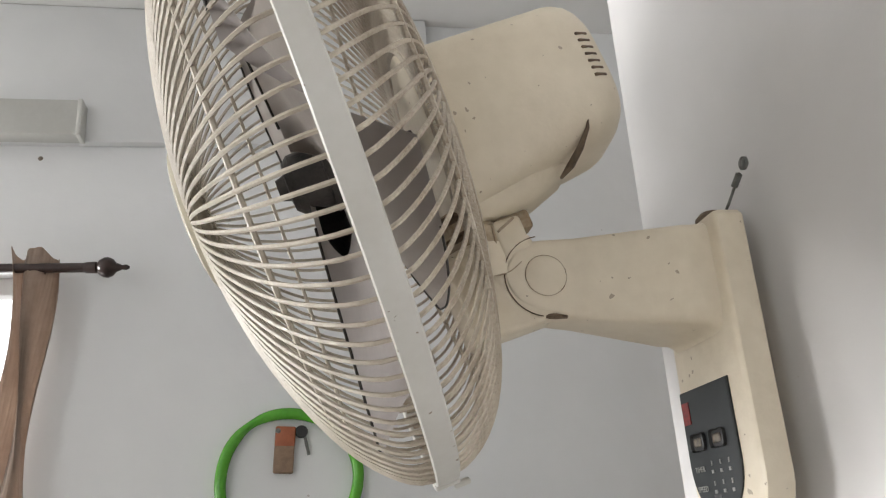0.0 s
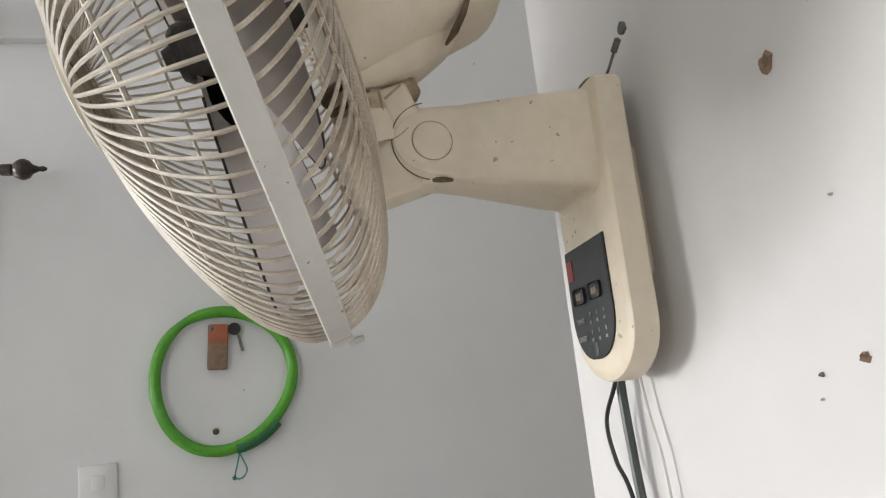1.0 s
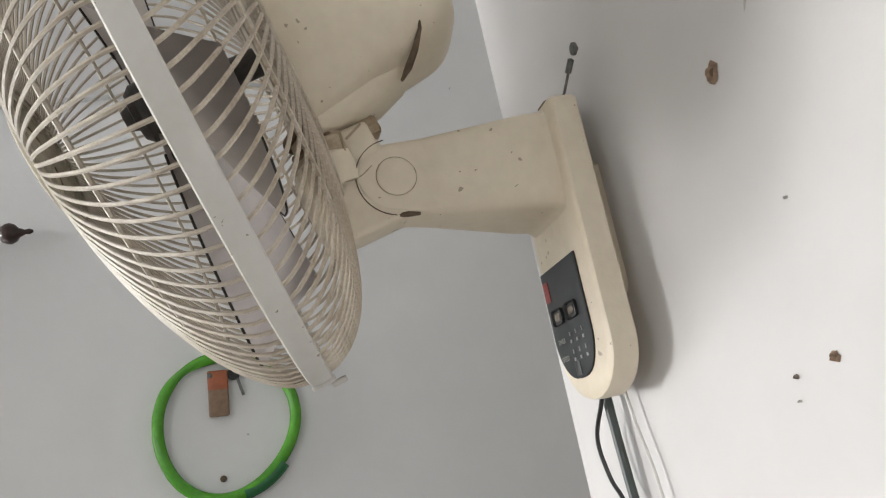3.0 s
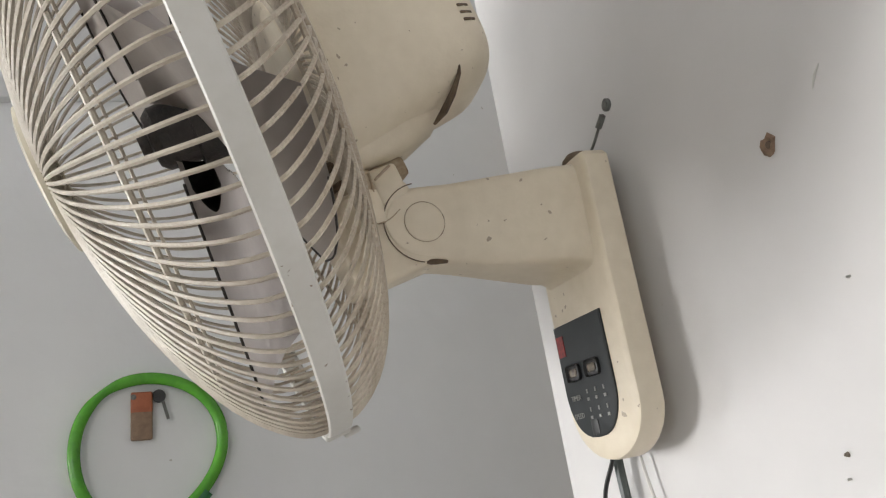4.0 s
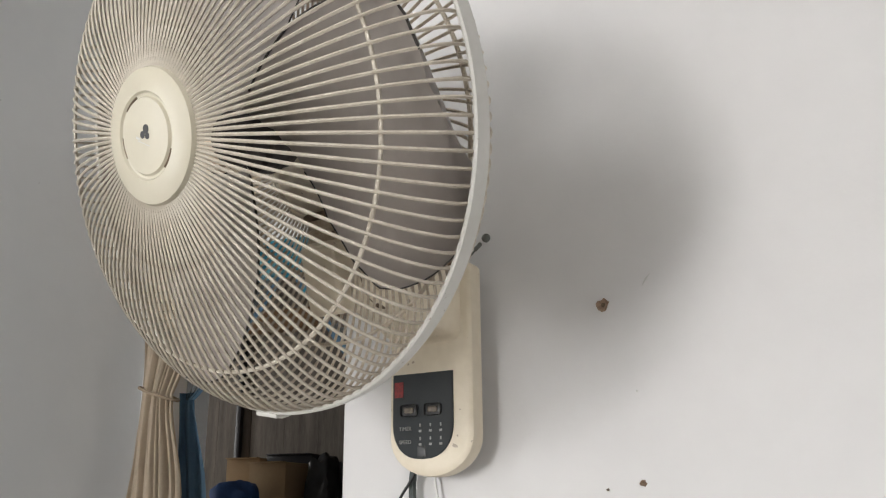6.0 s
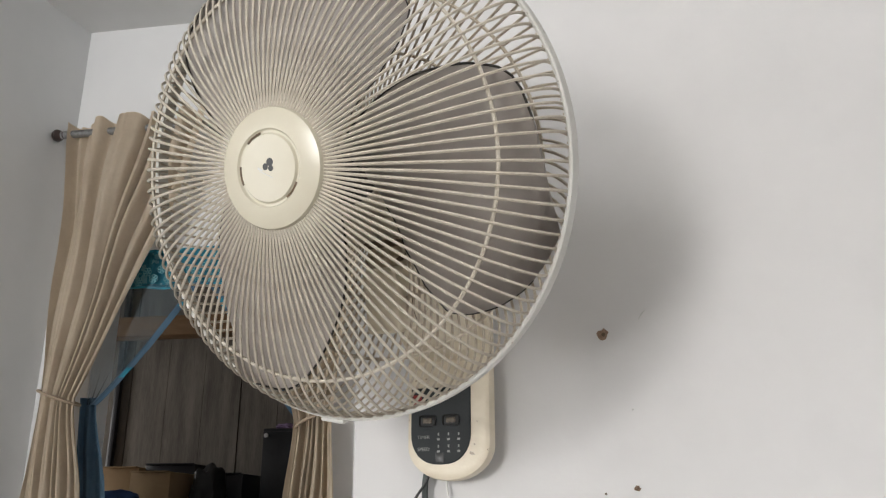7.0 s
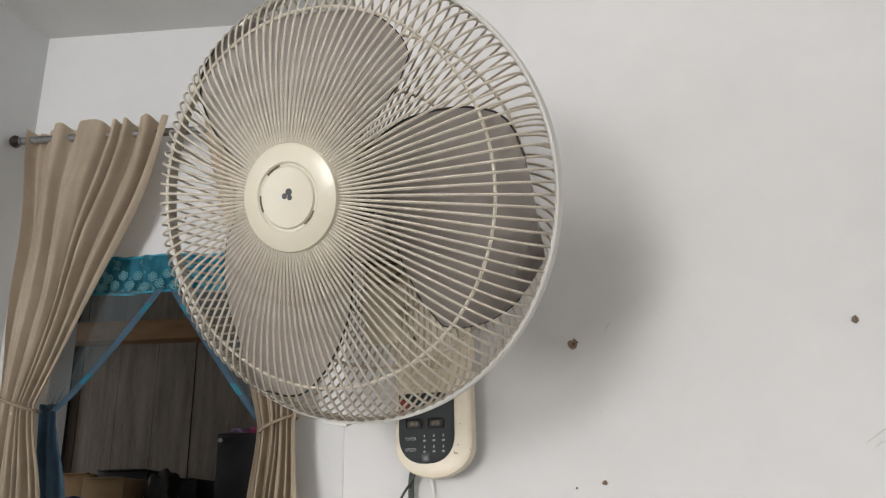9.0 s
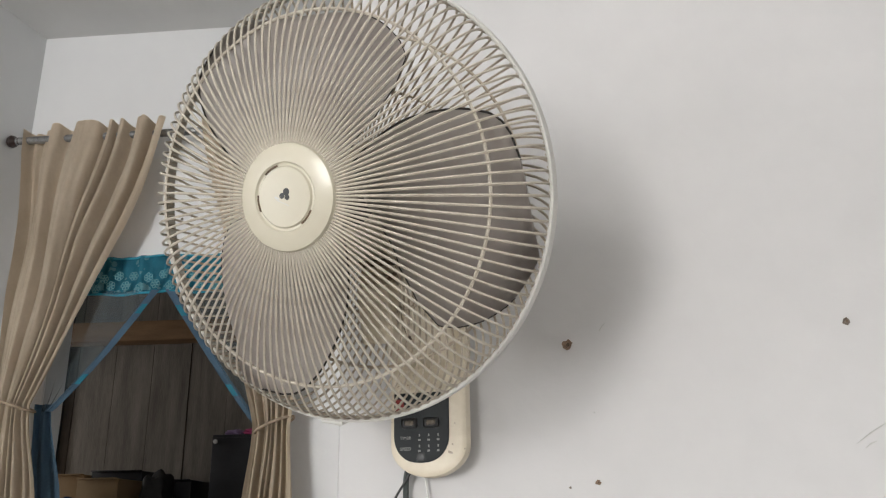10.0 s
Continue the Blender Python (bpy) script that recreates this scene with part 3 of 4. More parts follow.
def blade_point(q, t, z_off=0.0):
    """q from the dusty front edge to the back edge, t from the hub to the tip."""
    r = 0.022 + 0.174 * t
    a, b = along(r, FRONT_EDGE), along(r, BACK_EDGE)
    th = radians(144 + a + (b - a) * q)
    z0, z1 = 0.020 + 0.013 * t, -0.006 - 0.027 * t
    return Vector((r * math.cos(th), r * math.sin(th), z0 + (z1 - z0) * q + 0.007 * math.sin(math.pi * q) * t + z_off))


blade_mesh = mesh_of("blade", sheet(lambda x, y: blade_point(x, 1 - (1 - y) ** 1.6), 26, 30, 0.0014), BLADE)
edge_mesh = mesh_of("dust_edge", tube([blade_point(0.003, 0.10 + 0.89 * k / 40, 0.0005) for k in range(41)], 0.0010, 5), DUSTEDGE)
rim_mesh = mesh_of("dust_edge", tube([blade_point(0.997, 0.16 + 0.80 * k / 40, 0.0005) for k in range(41)], 0.0006, 5), DUSTEDGE)
root_mesh = mesh_of("blade_root", sheet(lambda x, y: blade_point(0.04 + 0.66 * x, (0.06 + 0.13 * math.sin(math.pi * (0.15 + 0.7 * x))) * y) + Vector((0, 0, -0.002)), 14, 6, 0.0050), SPIDER)
for k in range(3):
    bm_ = HEAD @ Matrix.Rotation(radians(120 * k), 4, "Z")
    bl = put("blade", blade_mesh, spin, bm_, "translucent-looking smoky grey blade with black dusty edge")
    put("dust_edge", edge_mesh, spin, bm_)
    put("dust_edge", rim_mesh, spin, bm_)
    put("blade_root", root_mesh, spin, bm_)

# safety wire with eyelet, behind the plate
anchor = thing("safety_wire", "short steel safety wire with eyelet screwed to the wall", "wire", (0.057, -0.003, 1.557))
part("cord", tube(spline([(0.030, -0.026, 1.530), (0.039, -0.024, 1.538), (0.053, -0.021, 1.5535)], 10), 0.0010, 6), STEEL, anchor)
part("crimp", tube([(0.0460, -0.0225, 1.5462), (0.0525, -0.0210, 1.5530)], 0.0023, 8), STEEL, anchor)
part("eyelet", lathe([(0.0016, -0.001), (0.0045, -0.001), (0.0045, 0.001), (0.0016, 0.001)], 20, m=Matrix.Translation((0.0580, -0.0200, 1.5580)) @ pose(0, 0, 0, 90, 0, 0), closed=True), STEEL, anchor)
part("screw", lathe([(0, -0.0015), (0.0016, -0.0015), (0.0016, 0.0012), (0.0030, 0.0016), (0.0026, 0.003), (0, 0.0034)], 14, m=Matrix.Translation((0.0580, -0.0185, 1.5580)) @ pose(0, 0, 0, 90, 0, 0)), STEEL, anchor)
nut = thing("hook_nut", "dull brown hook nut on top of the fan plate", "nut", (0.018, -0.012, 1.529))
part("nut_body", lathe([(0, 0.008), (0.007, 0.008), (0.011, 0.004), (0.012, -0.002)], 18, m=Matrix.Translation((0.016, -0.026, 1.5315))), SLOT, nut)

# cables under the plate
cable = thing("flat_cable", "dark grey-green power cable running down the wall", "cable", (-0.024, -0.015, 1.33))
part("sheath", tube(spline([(-0.023, -0.019, 1.345), (-0.030, -0.019, 1.325), (-0.029, -0.018, 1.27), (-0.025, -0.017, 1.20), (-0.013, -0.015, 0.9), (-0.008, -0.015, 0.45)], 40), 0.0037, 8), CABLE, cable)
cable = thing("black_cable", "thin black cable hanging loosely down the wall", "cable", (-0.02, -0.019, 1.33))
part("sheath", tube(spline([(-0.019, -0.023, 1.342), (-0.027, -0.025, 1.325), (-0.041, -0.029, 1.300), (-0.039, -0.027, 1.272), (-0.029, -0.023, 1.245), (-0.009, -0.019, 1.15), (-0.003, -0.017, 0.8), (-0.001, -0.017, 0.45)], 50), 0.0016, 6), BLACK, cable)
cable = thing("white_cable", "thin white cable against the white wall", "cable", (0, -0.013, 1.33))
part("sheath", tube(spline([(-0.009, -0.015, 1.340), (-0.004, -0.014, 1.305), (0.005, -0.013, 1.265), (0.007, -0.013, 1.20), (0.011, -0.013, 0.9), (0.007, -0.013, 0.45)], 40), 0.0012, 6), CABLE_W, cable)


# chips and holes in the fan wall
def chip(name, x, z, r, material, label, seed, hole=True):
    rnd = random.Random(seed)
    pts = [(r * (0.7 + 0.5 * rnd.random()) * math.cos(q), r * (0.7 + 0.5 * rnd.random()) * math.sin(q)) for q in [2 * math.pi * k / 14 for k in range(14)]]
    c = thing(name, label, "wall hole", (x, 0, z))
    b = bmesh.new()
    outer = [b.verts.new((px, -0.0004, pz)) for px, pz in pts]
    mid = [b.verts.new((px * 0.72, -0.0016 - 0.001 * rnd.random(), pz * 0.72)) for px, pz in pts]
    inner = [b.verts.new((px * 0.35, -0.0006, pz * 0.35)) for px, pz in pts]
    for A, B in ((outer, mid), (mid, inner)):
        for k in range(14):
            b.faces.new((A[k], A[(k + 1) % 14], B[(k + 1) % 14], B[k]))
    b.faces.new(inner)
    bmesh.ops.recalc_face_normals(b, faces=b.faces)
    part("crumbled_edge", b, material, c, m=Matrix.Translation((x, 0, z)), smooth=False)
    if hole:
        part("hole_core", lathe([(0, 0.0008), (r * 0.3, 0.0008), (r * 0.32, -0.001)], 12, m=Matrix.Translation((x + r * 0.15, -0.0008, z)) @ pose(0, 0, 0, 90, 0, 0)), SLOT, c)
    return c


chip("plaster_chip", 0.169, 1.478, 0.0068, PLASTER, "brown chipped plaster round an old drill hole", 1)
chip("drill_hole", 0.195, 1.317, 0.0032, PLASTER, "small plugged drill hole in white wall", 2)
chip("drill_hole", 0.163, 1.312, 0.0014, PLUG, "pinhead-sized hole in white wall", 3, False)
chip("drill_hole", 0.480, 1.483, 0.0044, PLUG, "grey drill hole in white wall", 4)
chip("nail_mark", 0.196, 1.396, 0.0009, BOXGREY, "tiny nail mark in white wall", 5, False)
chip("nail_mark", 0.160, 1.300, 0.0007, BOXGREY, "tiny nail mark in white wall", 6, False)
chip("nail_mark", 0.215, 1.245, 0.0014, PLUG, "tiny nail mark in white wall", 7, False)
for x0, z0, x1, z1 in ((0.208, 1.492, 0.216, 1.502), (0.470, 1.350, 0.505, 1.372), (0.478, 1.345, 0.490, 1.352)):
    s = thing("wall_scratch", "thin grey scratch in the wall paint", "scratch", (x0, 0, z0))
    part("scratch_line", tube([(x0, -0.0003, z0), ((x0 + x1) / 2, -0.0005, (z0 + z1) / 2 + 0.001), (x1, -0.0003, z1)], [0.0003, 0.0008, 0.0003], 5), BOXGREY, s)

# ---------------------------------------------------------------- side wall things
HOOP = Vector((XW + 0.018, -0.336, 1.508))
hoop = thing("green_hoop", "lime green plastic hose bent into a hoop and hung", "hoop", HOOP)
hpts, hrad = [], []
for k in range(72):
    q = 2 * math.pi * k / 72
    rr = 0.1745 + 0.005 * math.sin(3 * q + 1) + 0.004 * math.sin(2 * q)
    hpts.append(HOOP + Vector((0, rr * math.cos(q), rr * 1.03 * math.sin(q))))
    hrad.append(0.0150 - 0.0045 * math.exp(-((q - 2.15) / 0.22) ** 2))
hose = part("hose", tube(hpts, hrad, 14, True), GREEN, hoop)
part("joint_tape", tube([HOOP + Vector((0.001, 0.176 * math.cos(q), 0.180 * math.sin(q) - 0.002)) for q in [radians(-82 + 5 * k) for k in range(9)]], 0.0157, 14), GREENTAPE, hoop, "dark green taped joint")
part("string_loop", tube(spline([HOOP + Vector(p) for p in ((0.012, 0.032, -0.193), (0.016, 0.024, -0.223), (0.016, 0.018, -0.253), (0.016, 0.036, -0.255), (0.016, 0.048, -0.236), (0.014, 0.038, -0.208), (0.012, 0.032, -0.193))], 30), 0.0022, 6), STRING, hoop)
part("knot", lathe([(0, -0.006), (0.005, -0.003), (0.006, 0.002), (0, 0.007)], 10, m=Matrix.Translation(HOOP + Vector((0.016, 0.016, -0.254)))), STRING, hoop)
keys = thing("key_tag", "orange-brown key tag with keys hanging on a nail", "keys", (XW + 0.012, -0.308, 1.649))
part("tag", box((-0.006, -0.026, -0.062), (0.006, 0.026, 0.058), 0.005, 3, m=Matrix.Translation((XW + 0.014, -0.346, 1.594)) @ pose(0, 0, 0, -4, 0, 0)), TAGBROWN, keys)
part("tag_top", box((-0.0065, -0.0262, 0.005), (0.0066, 0.0262, 0.0585), 0.005, 3, m=Matrix.Translation((XW + 0.014, -0.346, 1.594)) @ pose(0, 0, 0, -4, 0, 0)), LEATHER, keys, "orange leather flap")
part("stud", lathe([(0, 0.003), (0.006, 0.002), (0.007, 0)], 14, m=Matrix.Translation((XW + 0.0205, -0.362, 1.641)) @ pose(0, 0, 0, 0, 90, 0)), STEEL, keys)
part("key_head", lathe([(0, -0.004), (0.015, -0.004), (0.017, 0), (0.015, 0.004), (0, 0.004)], 20, m=Matrix.Translation((XW + 0.014, -0.302, 1.637)) @ pose(0, 0, 0, 0, 90, 0)), BLACK, keys, "black plastic key head")
part("key_blade", box((-0.0015, -0.004, -0.052), (0.0015, 0.004, 0.0), 0.001, m=Matrix.Translation((XW + 0.014, -0.294, 1.627)) @ pose(0, 0, 0, 12, 0, 0)), STEEL, keys)
nail = thing("wall_nail", "dark nail head in the side wall", "nail", (XW, -0.364, 1.365))
part("nail_head", lathe([(0, 0.006), (0.007, 0.005), (0.009, -0.004)], 14, m=Matrix.Translation((XW + 0.002, -0.361, 1.375)) @ pose(0, 0, 0, 0, 90, 0)), SLOT, nail)
sw = thing("light_switch", "white plastic switch plate on the side wall", "switch", (XW, -0.647, 1.28))
part("switch_plate", box((XW - 0.001, -0.692, 1.236), (XW + 0.010, -0.602, 1.324), 0.003), SWITCH, sw)
part("rocker", box((XW + 0.008, -0.662, 1.262), (XW + 0.012, -0.632, 1.298), 0.0015), SWITCH, sw)
case = thing("wall_casing", "grey-white rectangular casing high on the side wall", "casing", (XW, -1.2, 2.44))
part("casing_body", box((XW + 0.032, -1.90, 2.462), (XW + 0.090, -0.905, 2.570), 0.004), BOXGREY, case)
part("casing_end", box((XW + 0.032, -0.909, 2.460), (XW + 0.093, -0.897, 2.572), 0.002), BOXGREY, case)
for yy, zz in ((-1.02, 2.43),):
    sp = thing("wall_spot", "small grey spot on the side wall", "spot", (XW, yy, zz))
    part("spot_mark", lathe([(0, 0.0012), (0.006, 0.0008), (0.008, -0.0005)], 10, m=Matrix.Translation((XW, yy, zz)) @ pose(0, 0, 0, 0, 90, 0)), PLUG, sp)

rodw = thing("curtain_rod", "dark brown wooden curtain rod with turned finial", "curtain rod", (XW + 0.10, -0.9, 2.068))
XROD = XW + 0.105
part("pole", tube([(XROD, -2.60, 2.068), (XROD, -0.823, 2.068)], 0.0125, 16), RODMAT, rodw)
part("finial", lathe([(0.0125, -0.03), (0.015, -0.022), (0.0155, 0.0), (0.012, 0.002), (0.020, 0.008), (0.0265, 0.020), (0.0275, 0.030), (0.022, 0.042), (0.012, 0.050), (0.009, 0.058), (0.006, 0.064), (0.0075, 0.074), (0.0035, 0.082), (0, 0.083)], 28, m=Matrix.Translation((XROD, -0.823, 2.068)) @ pose(0, 0, 0, -90, 0, 0)), RODMAT, rodw)
part("bracket", box((XW, -0.965, 2.050), (XROD, -0.945, 2.068), 0.003), RODMAT, rodw)


def drape(fn_edges, z0, z1, off0, folds, amp, phase, frame_fn, nu=130, nv=46, seed=0, scallop=0.012):
    def f(u, v):
        z = z0 + (z1 - z0) * v
        lo, hi, gather = fn_edges(z)
        s = lo + (hi - lo) * u
        uu = u + 0.055 * math.sin(7 * u + seed + 0.7 * v) + 0.030 * math.sin(19 * u + 2 * seed - 0.9 * v) + 0.03 * noise.noise((u * 5, z * 1.6, seed))
        fold = math.sin(2 * math.pi * folds * uu + phase + 0.8 * noise.noise((u * 4, z * 0.6, seed + 3))) + 0.16 * math.sin(2 * math.pi * folds * 2.3 * u + 1.7 + 0.4 * v)
        fold = 1.7 * (1 - abs(0.5 - 0.5 * fold) ** 1.8) - 0.85 + 0.12 * noise.noise((u * 30, z * 9, seed + 5))
        a = amp * (1 - 0.5 * gather) * (0.8 + 0.5 * noise.noise((u * 6, z * 0.7, seed + 9)))
        top = scallop * (math.sin(2 * math.pi * folds * uu + phase) + 0.5 * noise.noise((u * 9, 0, seed))) * smoothstep(0.9, 1.0, v)
        return frame_fn(s + 0.012 * math.sin(9 * z + 6 * u + seed) * (1 - gather), off0 + a * fold + 0.02 * noise.noise((s * 3, z * 2, seed)), z + top)
    return sheet(f, nu, nv, 0.0022)


def side_frame(s, off, z):
    return Vector((XW + off, s, z))


sc = thing("side_curtain", "brown satin curtain pushed to the rod's end", "curtain", (XW + 0.105, -0.95, 0.4))
part("curtain_cloth", drape(lambda z: (-1.030 - 0.012 * math.sin(6 * z), -0.925 - 0.02 * smoothstep(2.1, 1.5, z), 0.0), 0.35, 2.112, 0.105, 1.6, 0.026, 2.1, side_frame, 80, 40, 3), SATIN, sc)
part("lining", drape(lambda z: (-1.45, -1.085 - 0.02 * math.sin(6 * z + 0.5), 0.0), 0.35, 2.105, 0.085, 2.5, 0.02, 0.4, side_frame, 50, 30, 5), REDBROWN, sc, "dark red-brown lining cloth")

# ---------------------------------------------------------------- doorway and its curtains
rod2 = thing("curtain_rod", "grey patterned metal curtain rod over the doorway", "curtain rod", on_w2(0.5, 0.09, 2.486))
part("pole", tube([on_w2(0.012, 0.09, 2.477), on_w2(1.10, 0.09, 2.480)], 0.0125, 14), RODSTEEL, rod2)
for s in (0.004, 1.108):
    part("finial", lathe([(0.0125, -0.02), (0.012, -0.01), (0.018, -0.004), (0.021, 0.006), (0.017, 0.016), (0.008, 0.022), (0, 0.024)], 24, m=Matrix.Translation(on_w2(s, 0.09, 2.477)) @ Matrix.Rotation(SKEW, 4, "Z") @ pose(0, 0, 0, 0, -90 if s < 0.5 else 90, 0)), RODMAT, rod2)
for s in (0.05, 0.53, 1.06):
    part("bracket", tube([on_w2(s, 0.0, 2.468), on_w2(s, 0.09, 2.468)], 0.006, 8), STEEL, rod2)


def left_edges(z):
    if z > 1.622:
        q = (2.53 - z) / 0.908
        return 0.058 + 0.024 * q, 0.545 - 0.342 * q ** 1.15, q ** 1.5
    q = smoothstep(1.622, 1.30, z)
    return 0.082 - 0.01 * q, 0.203 + 0.06 * q, 1 - 0.45 * q


def right_edges(z):
    if z > 1.546:
        q = (2.535 - z) / 0.989
        return 0.645 + 0.224 * q ** 1.05, 1.095 - 0.118 * q, q ** 1.5
    q = smoothstep(1.546, 1.25, z)
    return 0.869 - 0.03 * q, 0.977 + 0.015 * q, 1 - 0.45 * q


lc = thing("door_curtain", "tan cloth curtain tied back beside the doorway", "curtain", on_w2(0.15, 0.09, 0.1), "doorway curtains")
part("curtain_cloth", drape(left_edges, 0.08, 2.512, 0.105, 6.0, 0.039, 0.3, on_w2, 170, 60, 1, 0.006), CLOTH, lc)
rc = thing("door_curtain", "tan cloth curtain tied back beside the doorway", "curtain", on_w2(0.91, 0.09, 0.1), "doorway curtains")
part("curtain_cloth", drape(right_edges, 0.08, 2.518, 0.105, 6.0, 0.039, 1.9, on_w2, 170, 60, 2, 0.006), CLOTH, rc)
for c, (s0, s1, zc) in ((lc, (0.080, 0.206, 1.622)), (rc, (0.872, 0.978, 1.546))):
    sm, sr = (s0 + s1) / 2, (s1 - s0) / 2
    part("tie_cord", tube([on_w2(sm + sr * math.cos(q), 0.095 + 0.050 * math.sin(q), zc - 0.022 * math.cos(q) * (1 if c is lc else -1)) for q in [2 * math.pi * k / 32 for k in range(32)]], 0.004, 8, True), TIE, c)

val = thing("lace_valance", "teal lace valance across the top of the doorway", "valance", on_w2(0.5, 0.025, 2.0), "")
part("lace_band", sheet(lambda u, v: on_w2(0.20 + 0.72 * u, 0.028 + 0.007 * math.sin(40 * u) * (1 - 0.6 * v) + 0.004 * math.sin(93 * u), 1.964 + 0.117 * v + 0.004 * math.sin(17 * u) + 0.006 * abs(math.sin(5.5 * u)) * v), 120, 8, 0.0012), TEAL, val)
LACEPALE = mk("pale_teal_thread", (0.22, 0.50, 0.56), (0.14, 0.40, 0.47), 60, 0.7)
fl = bmesh.new()
for k in range(6):
    q = 2 * math.pi * k / 6
    tube([(0.0085 * math.cos(q) + 0.0055 * math.cos(w), 0, 0.0085 * math.sin(q) + 0.0055 * math.sin(w)) for w in [2 * math.pi * j / 10 for j in range(10)]], 0.0013, 4, True, fl)
flower_mesh = mesh_of("lace_flower", fl, LACEPALE)
for k in range(15):
    for row in (0, 1):
        put("lace_flower", flower_mesh, val, Matrix.Translation(on_w2(0.225 + 0.0475 * k + 0.024 * row, 0.041, 1.985 + 0.030 * row + 0.005 * math.sin(2.3 * k))) @ Matrix.Rotation(SKEW, 4, "Z") @ Matrix.Rotation(0.5 * k, 4, "Y"))
part("lower_hem", tube([on_w2(0.20 + 0.72 * k / 40, 0.030 + 0.006 * math.sin(40 * k / 40), 1.964 + 0.004 * math.sin(17 * k / 40)) for k in range(41)], 0.004, 6), TEALBAND, val)
part("upper_hem", tube([on_w2(0.20 + 0.72 * k / 40, 0.030, 2.081 + 0.004 * math.sin(17 * k / 40)) for k in range(41)], 0.0035, 6), TEALBAND, val)
for sgn, s_mid, s_end, z_end in ((-1, 0.512, 0.220, 1.607), (1, 0.555, 0.868, 1.546)):
    net = thing("sheer_net", "sheer blue-grey net drape edged with teal ribbon", "net curtain", on_w2(s_mid, 0.02, 1.6), "sheer drapes")

    def netf(u, v, sgn=sgn, s_mid=s_mid, s_end=s_end, z_end=z_end):
        z = z_end + (1.971 - z_end) * v
        inner = s_end + (s_mid - s_end) * (v ** 0.92)
        outer = s_end + (-0.02 if sgn < 0 else 0.02)
        return on_w2(outer + (inner - outer) * u, 0.035 + 0.008 * math.sin(22 * u + 3 * v), z)
    part("net_cloth", sheet(netf, 40, 24), SHEER, net)
    part("ribbon", sheet(lambda u, v: netf(1.0, v) + E1 * (-sgn) * 0.026 * (u - 0.5) + EN * 0.004, 2, 24, 0.001), BLUECLOTH, net, "faded blue ribbon edge")
    for v0 in ((0.80, 0.88), (0.22, 0.30)):
        part("teal_patch", sheet(lambda u, v: netf(1.0, v0[0] + (v0[1] - v0[0]) * v) + E1 * (-sgn) * 0.018 * (u - 0.3) + EN * 0.007, 2, 6, 0.001), TEALBAND, net)
lower = thing("blue_drape", "faded blue cloth hanging behind the tied curtain", "cloth", on_w2(0.24, 0.03, 0.2))
part("drape_cloth", drape(lambda z: (0.175, 0.225 + 0.06 * smoothstep(1.62, 1.3, z), 0.5), 0.2, 1.63, 0.030, 2.2, 0.012, 0.6, on_w2, 30, 24, 8, 0.0), BLUECLOTH, lower)
sp = thing("wall_spot", "tiny dark spot above the doorway", "spot", on_w2(0.558, 0, 2.215))
part("spot_mark", lathe([(0, 0.001), (0.004, 0.0008), (0.005, -0.0005)], 10, m=Matrix.Translation(on_w2(0.558, 0, 2.215)) @ pose(0, 0, 0, 90, 0, 11)), PLUG, sp)

# ---------------------------------------------------------------- the dim room beyond
wall_beyond = single("wall_beyond", box((-2.6, 1.75, 0), (1.9, 1.85, CZ)), BOARD, "dark grey weathered board wall of the next room", "wall", "structure", m=W2M, smooth=False)
single("wall_beyond_side", box((-2.7, 0.12, 0), (-2.6, 1.85, CZ)), BOARD, "dark board side wall of the next room", "wall", "structure", m=W2M, smooth=False)
single("wall_beyond_end", box((1.66, 0.0, 0), (1.78, 1.75, CZ)), BOARD, "dark end wall of the next room", "wall", "structure", m=W2M, smooth=False)
single("wall_beyond_near", box((-2.6, 0.0, 0), (-0.25, 0.12, CZ)), BOARD, "dark near wall of the next room", "wall", "structure", m=W2M, smooth=False)
bw = thing("wooden_beam", "brown wooden beam across the next room", "beam", on_w2(-0.2, -1.3, 2.15))
part("beam_body", box((-2.55, 1.26, 2.112), (1.6, 1.36, 2.206), 0.004, m=W2M), WOOD, bw)
st = thing("post", "thin black vertical post on the board wall", "post", on_w2(-0.76, -1.70, 0))
part("post_body", box((-0.775, 1.700, 0.0), (-0.745, 1.730, 2.9), 0.003, m=W2M), DARKPAINT, st)
for k in range(20):
    x0 = -2.55 + 0.205 * k
    put("plank", mesh_of("plank", box((x0 + 0.001, 1.742 - 0.002 * ((k * 7) % 3), 0.002), (x0 + 0.204, 1.752, CZ - 0.004), 0.001, 1, m=W2M), BOARD, False), wall_beyond)
cab = thing("black_cabinet", "tall black cabinet with things on top", "cabinet", on_w2(0.33, -1.3, 0))
part("cabinet_body", box((0.221, 1.30, 0.0), (0.62, 1.68, 1.675), 0.006, m=W2M), DARKPAINT, cab)
part("cabinet_door", box((0.227, 1.288, 0.05), (0.614, 1.30, 1.66), 0.003, m=W2M), DARKPAINT, cab)
part("cabinet_knob", lathe([(0, 0.02), (0.010, 0.018), (0.008, 0.006), (0.005, 0)], 14, m=W2M @ Matrix.Translation((0.247, 1.288, 1.642)) @ pose(0, 0, 0, 90, 0, 0)), SWITCH, cab)


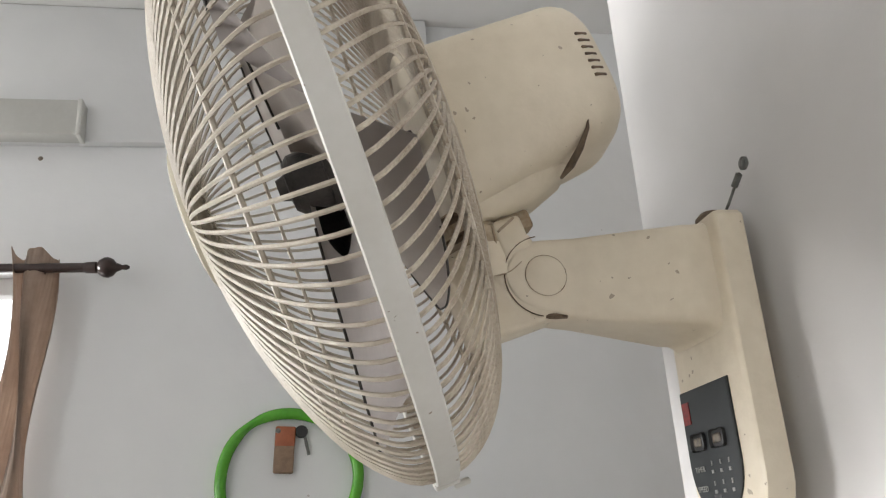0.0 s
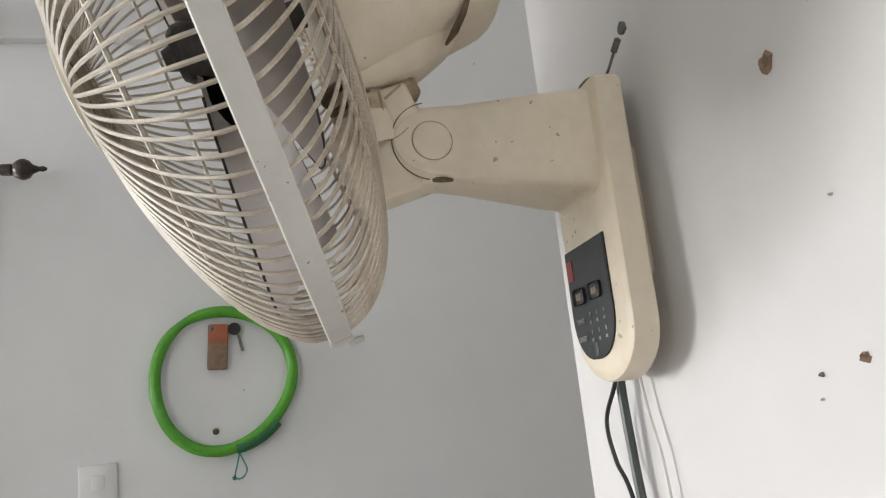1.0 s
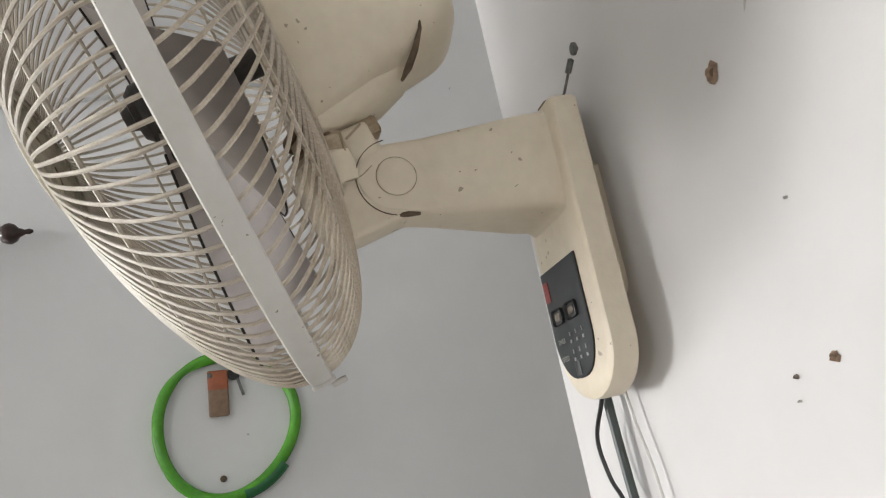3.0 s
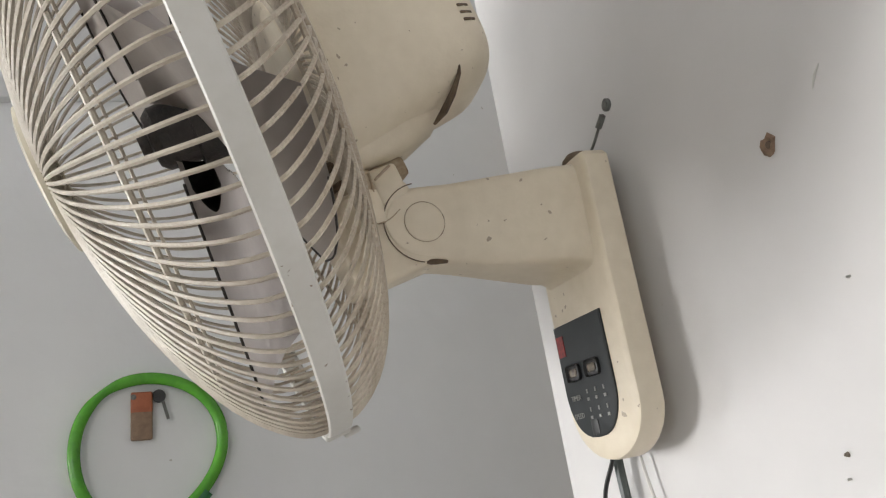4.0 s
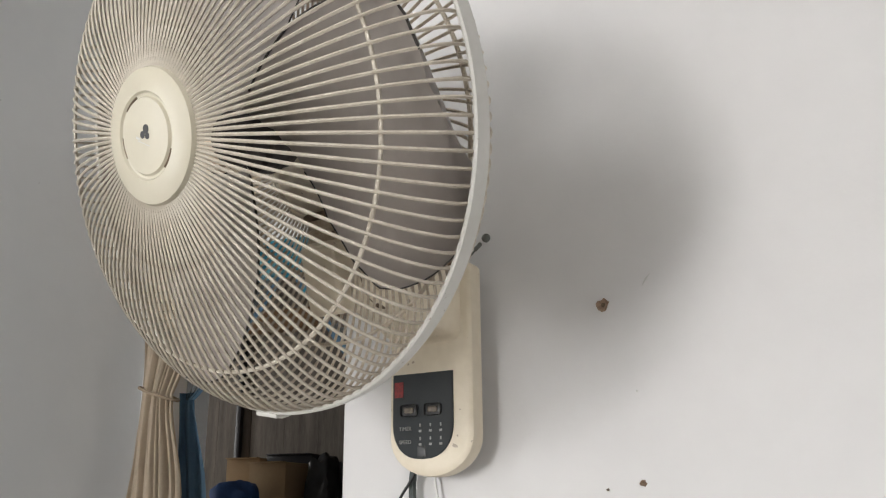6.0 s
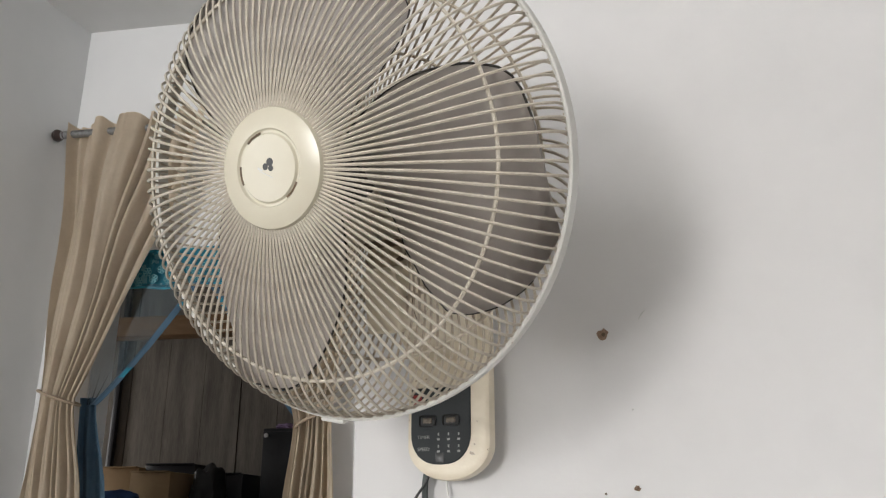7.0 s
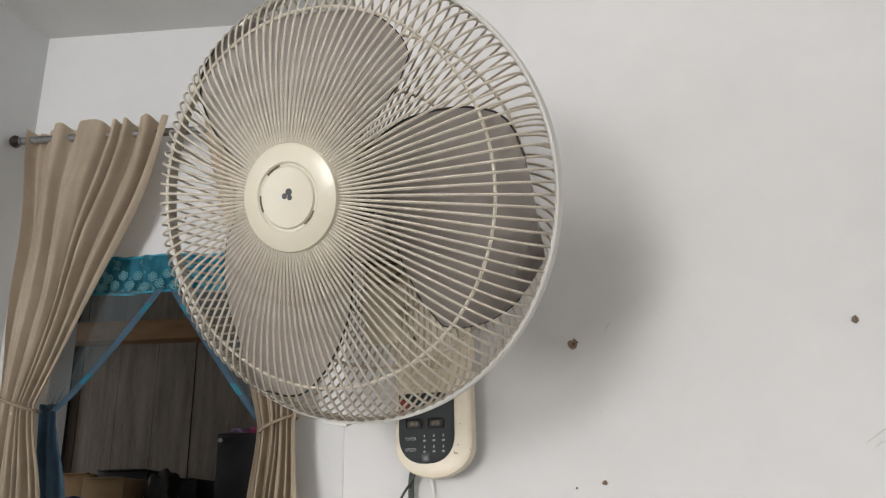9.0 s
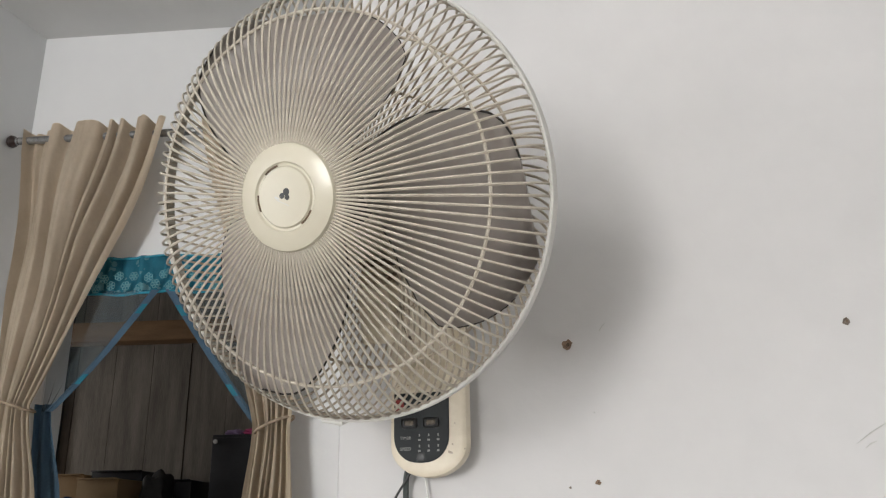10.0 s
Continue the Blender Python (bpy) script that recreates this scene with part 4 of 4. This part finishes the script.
def bundle(name, label, category, s, dep, z, w, d, h, material, seed):
    b = bmesh.new()
    bmesh.ops.create_icosphere(b, subdivisions=4, radius=1)
    for v in b.verts:
        p = v.co.copy()
        k = 1 + 0.22 * noise.noise(p * 1.7 + Vector((seed, 0, 0))) + 0.08 * noise.noise(p * 5 + Vector((0, seed, 0)))
        sq = max(abs(p.x), abs(p.y), abs(p.z)) ** -0.45
        v.co = Vector((p.x * w / 2, p.y * d / 2, max(p.z, -0.92) * h / 2)) * k * sq
    lowest = min(v.co.z for v in b.verts)
    b.transform(W2M @ Matrix.Translation((s, dep, z - lowest)))
    t = thing(name, label, category, on_w2(s, -dep, z))
    part("cloth_body", b, material, t)
    return t


bundle("pink_bundle", "pink cloth bundle on the black cabinet", "cloth", 0.40, 1.42, 1.675, 0.14, 0.12, 0.035, PINK, 1)
bundle("lilac_bundle", "small lilac bundle on the black cabinet", "cloth", 0.29, 1.42, 1.675, 0.09, 0.10, 0.03, LILAC, 2)
tb = thing("work_table", "plain dark wooden table crowded with things", "table", on_w2(-0.3, -1.1, 0))
part("tabletop", box((-1.0, 0.75, 1.115), (0.16, 1.65, 1.150), 0.004, m=W2M), WOOD, tb)
for s, d in ((-0.96, 0.80), (0.08, 0.80), (-0.96, 1.58), (0.08, 1.58)):
    part("leg", box((s, d, 0), (s + 0.05, d + 0.05, 1.115), 0.003, m=W2M), WOOD, tb)


def carton(label, s0, s1, d0, d1, z, h, material, name="carton"):
    t = thing(name, label, "box", on_w2((s0 + s1) / 2, -d0, z))
    part("carton_body", box((s0, d0, z), (s1, d1, z + h), 0.004, m=W2M), material, t)
    part("flap", box((s0 + 0.006, d0 - 0.02, z + h - 0.002), (s1 - 0.006, d0 + 0.01, z + h + 0.003), 0.001, m=W2M), material, t)
    return t


carton("brown cardboard carton on the table", -0.53, -0.35, 1.28, 1.55, 1.150, 0.36, CARD)
carton("brown cardboard carton on the table", -0.24, -0.06, 1.02, 1.25, 1.150, 0.325, CARD)
carton("black box on the table", -0.34, -0.10, 1.32, 1.58, 1.150, 0.375, DARKPAINT, "dark_box")
carton("black box on the table", -0.04, 0.14, 1.30, 1.55, 1.150, 0.33, DARKPAINT, "dark_box")
bundle("blue_bundle", "blue cloth bundle on the table", "cloth", -0.24, 0.92, 1.150, 0.22, 0.16, 0.23, NAVY, 3)
bundle("blue_bundle", "dark blue cloth bundle on the table", "cloth", 0.02, 0.88, 1.150, 0.16, 0.18, 0.10, NAVY, 4)
bundle("lilac_bundle", "folded lilac cloth bundle on the table", "cloth", -0.16, 0.80, 1.150, 0.10, 0.08, 0.10, LILAC, 5)
bundle("maroon_bundle", "dark maroon cloth bundle on the table", "cloth", -0.42, 1.0, 1.150, 0.14, 0.16, 0.15, MAROON, 6)
bundle("dark_bag", "crumpled black bag on the table", "bag", 0.06, 1.14, 1.150, 0.13, 0.16, 0.34, BLACK, 7)
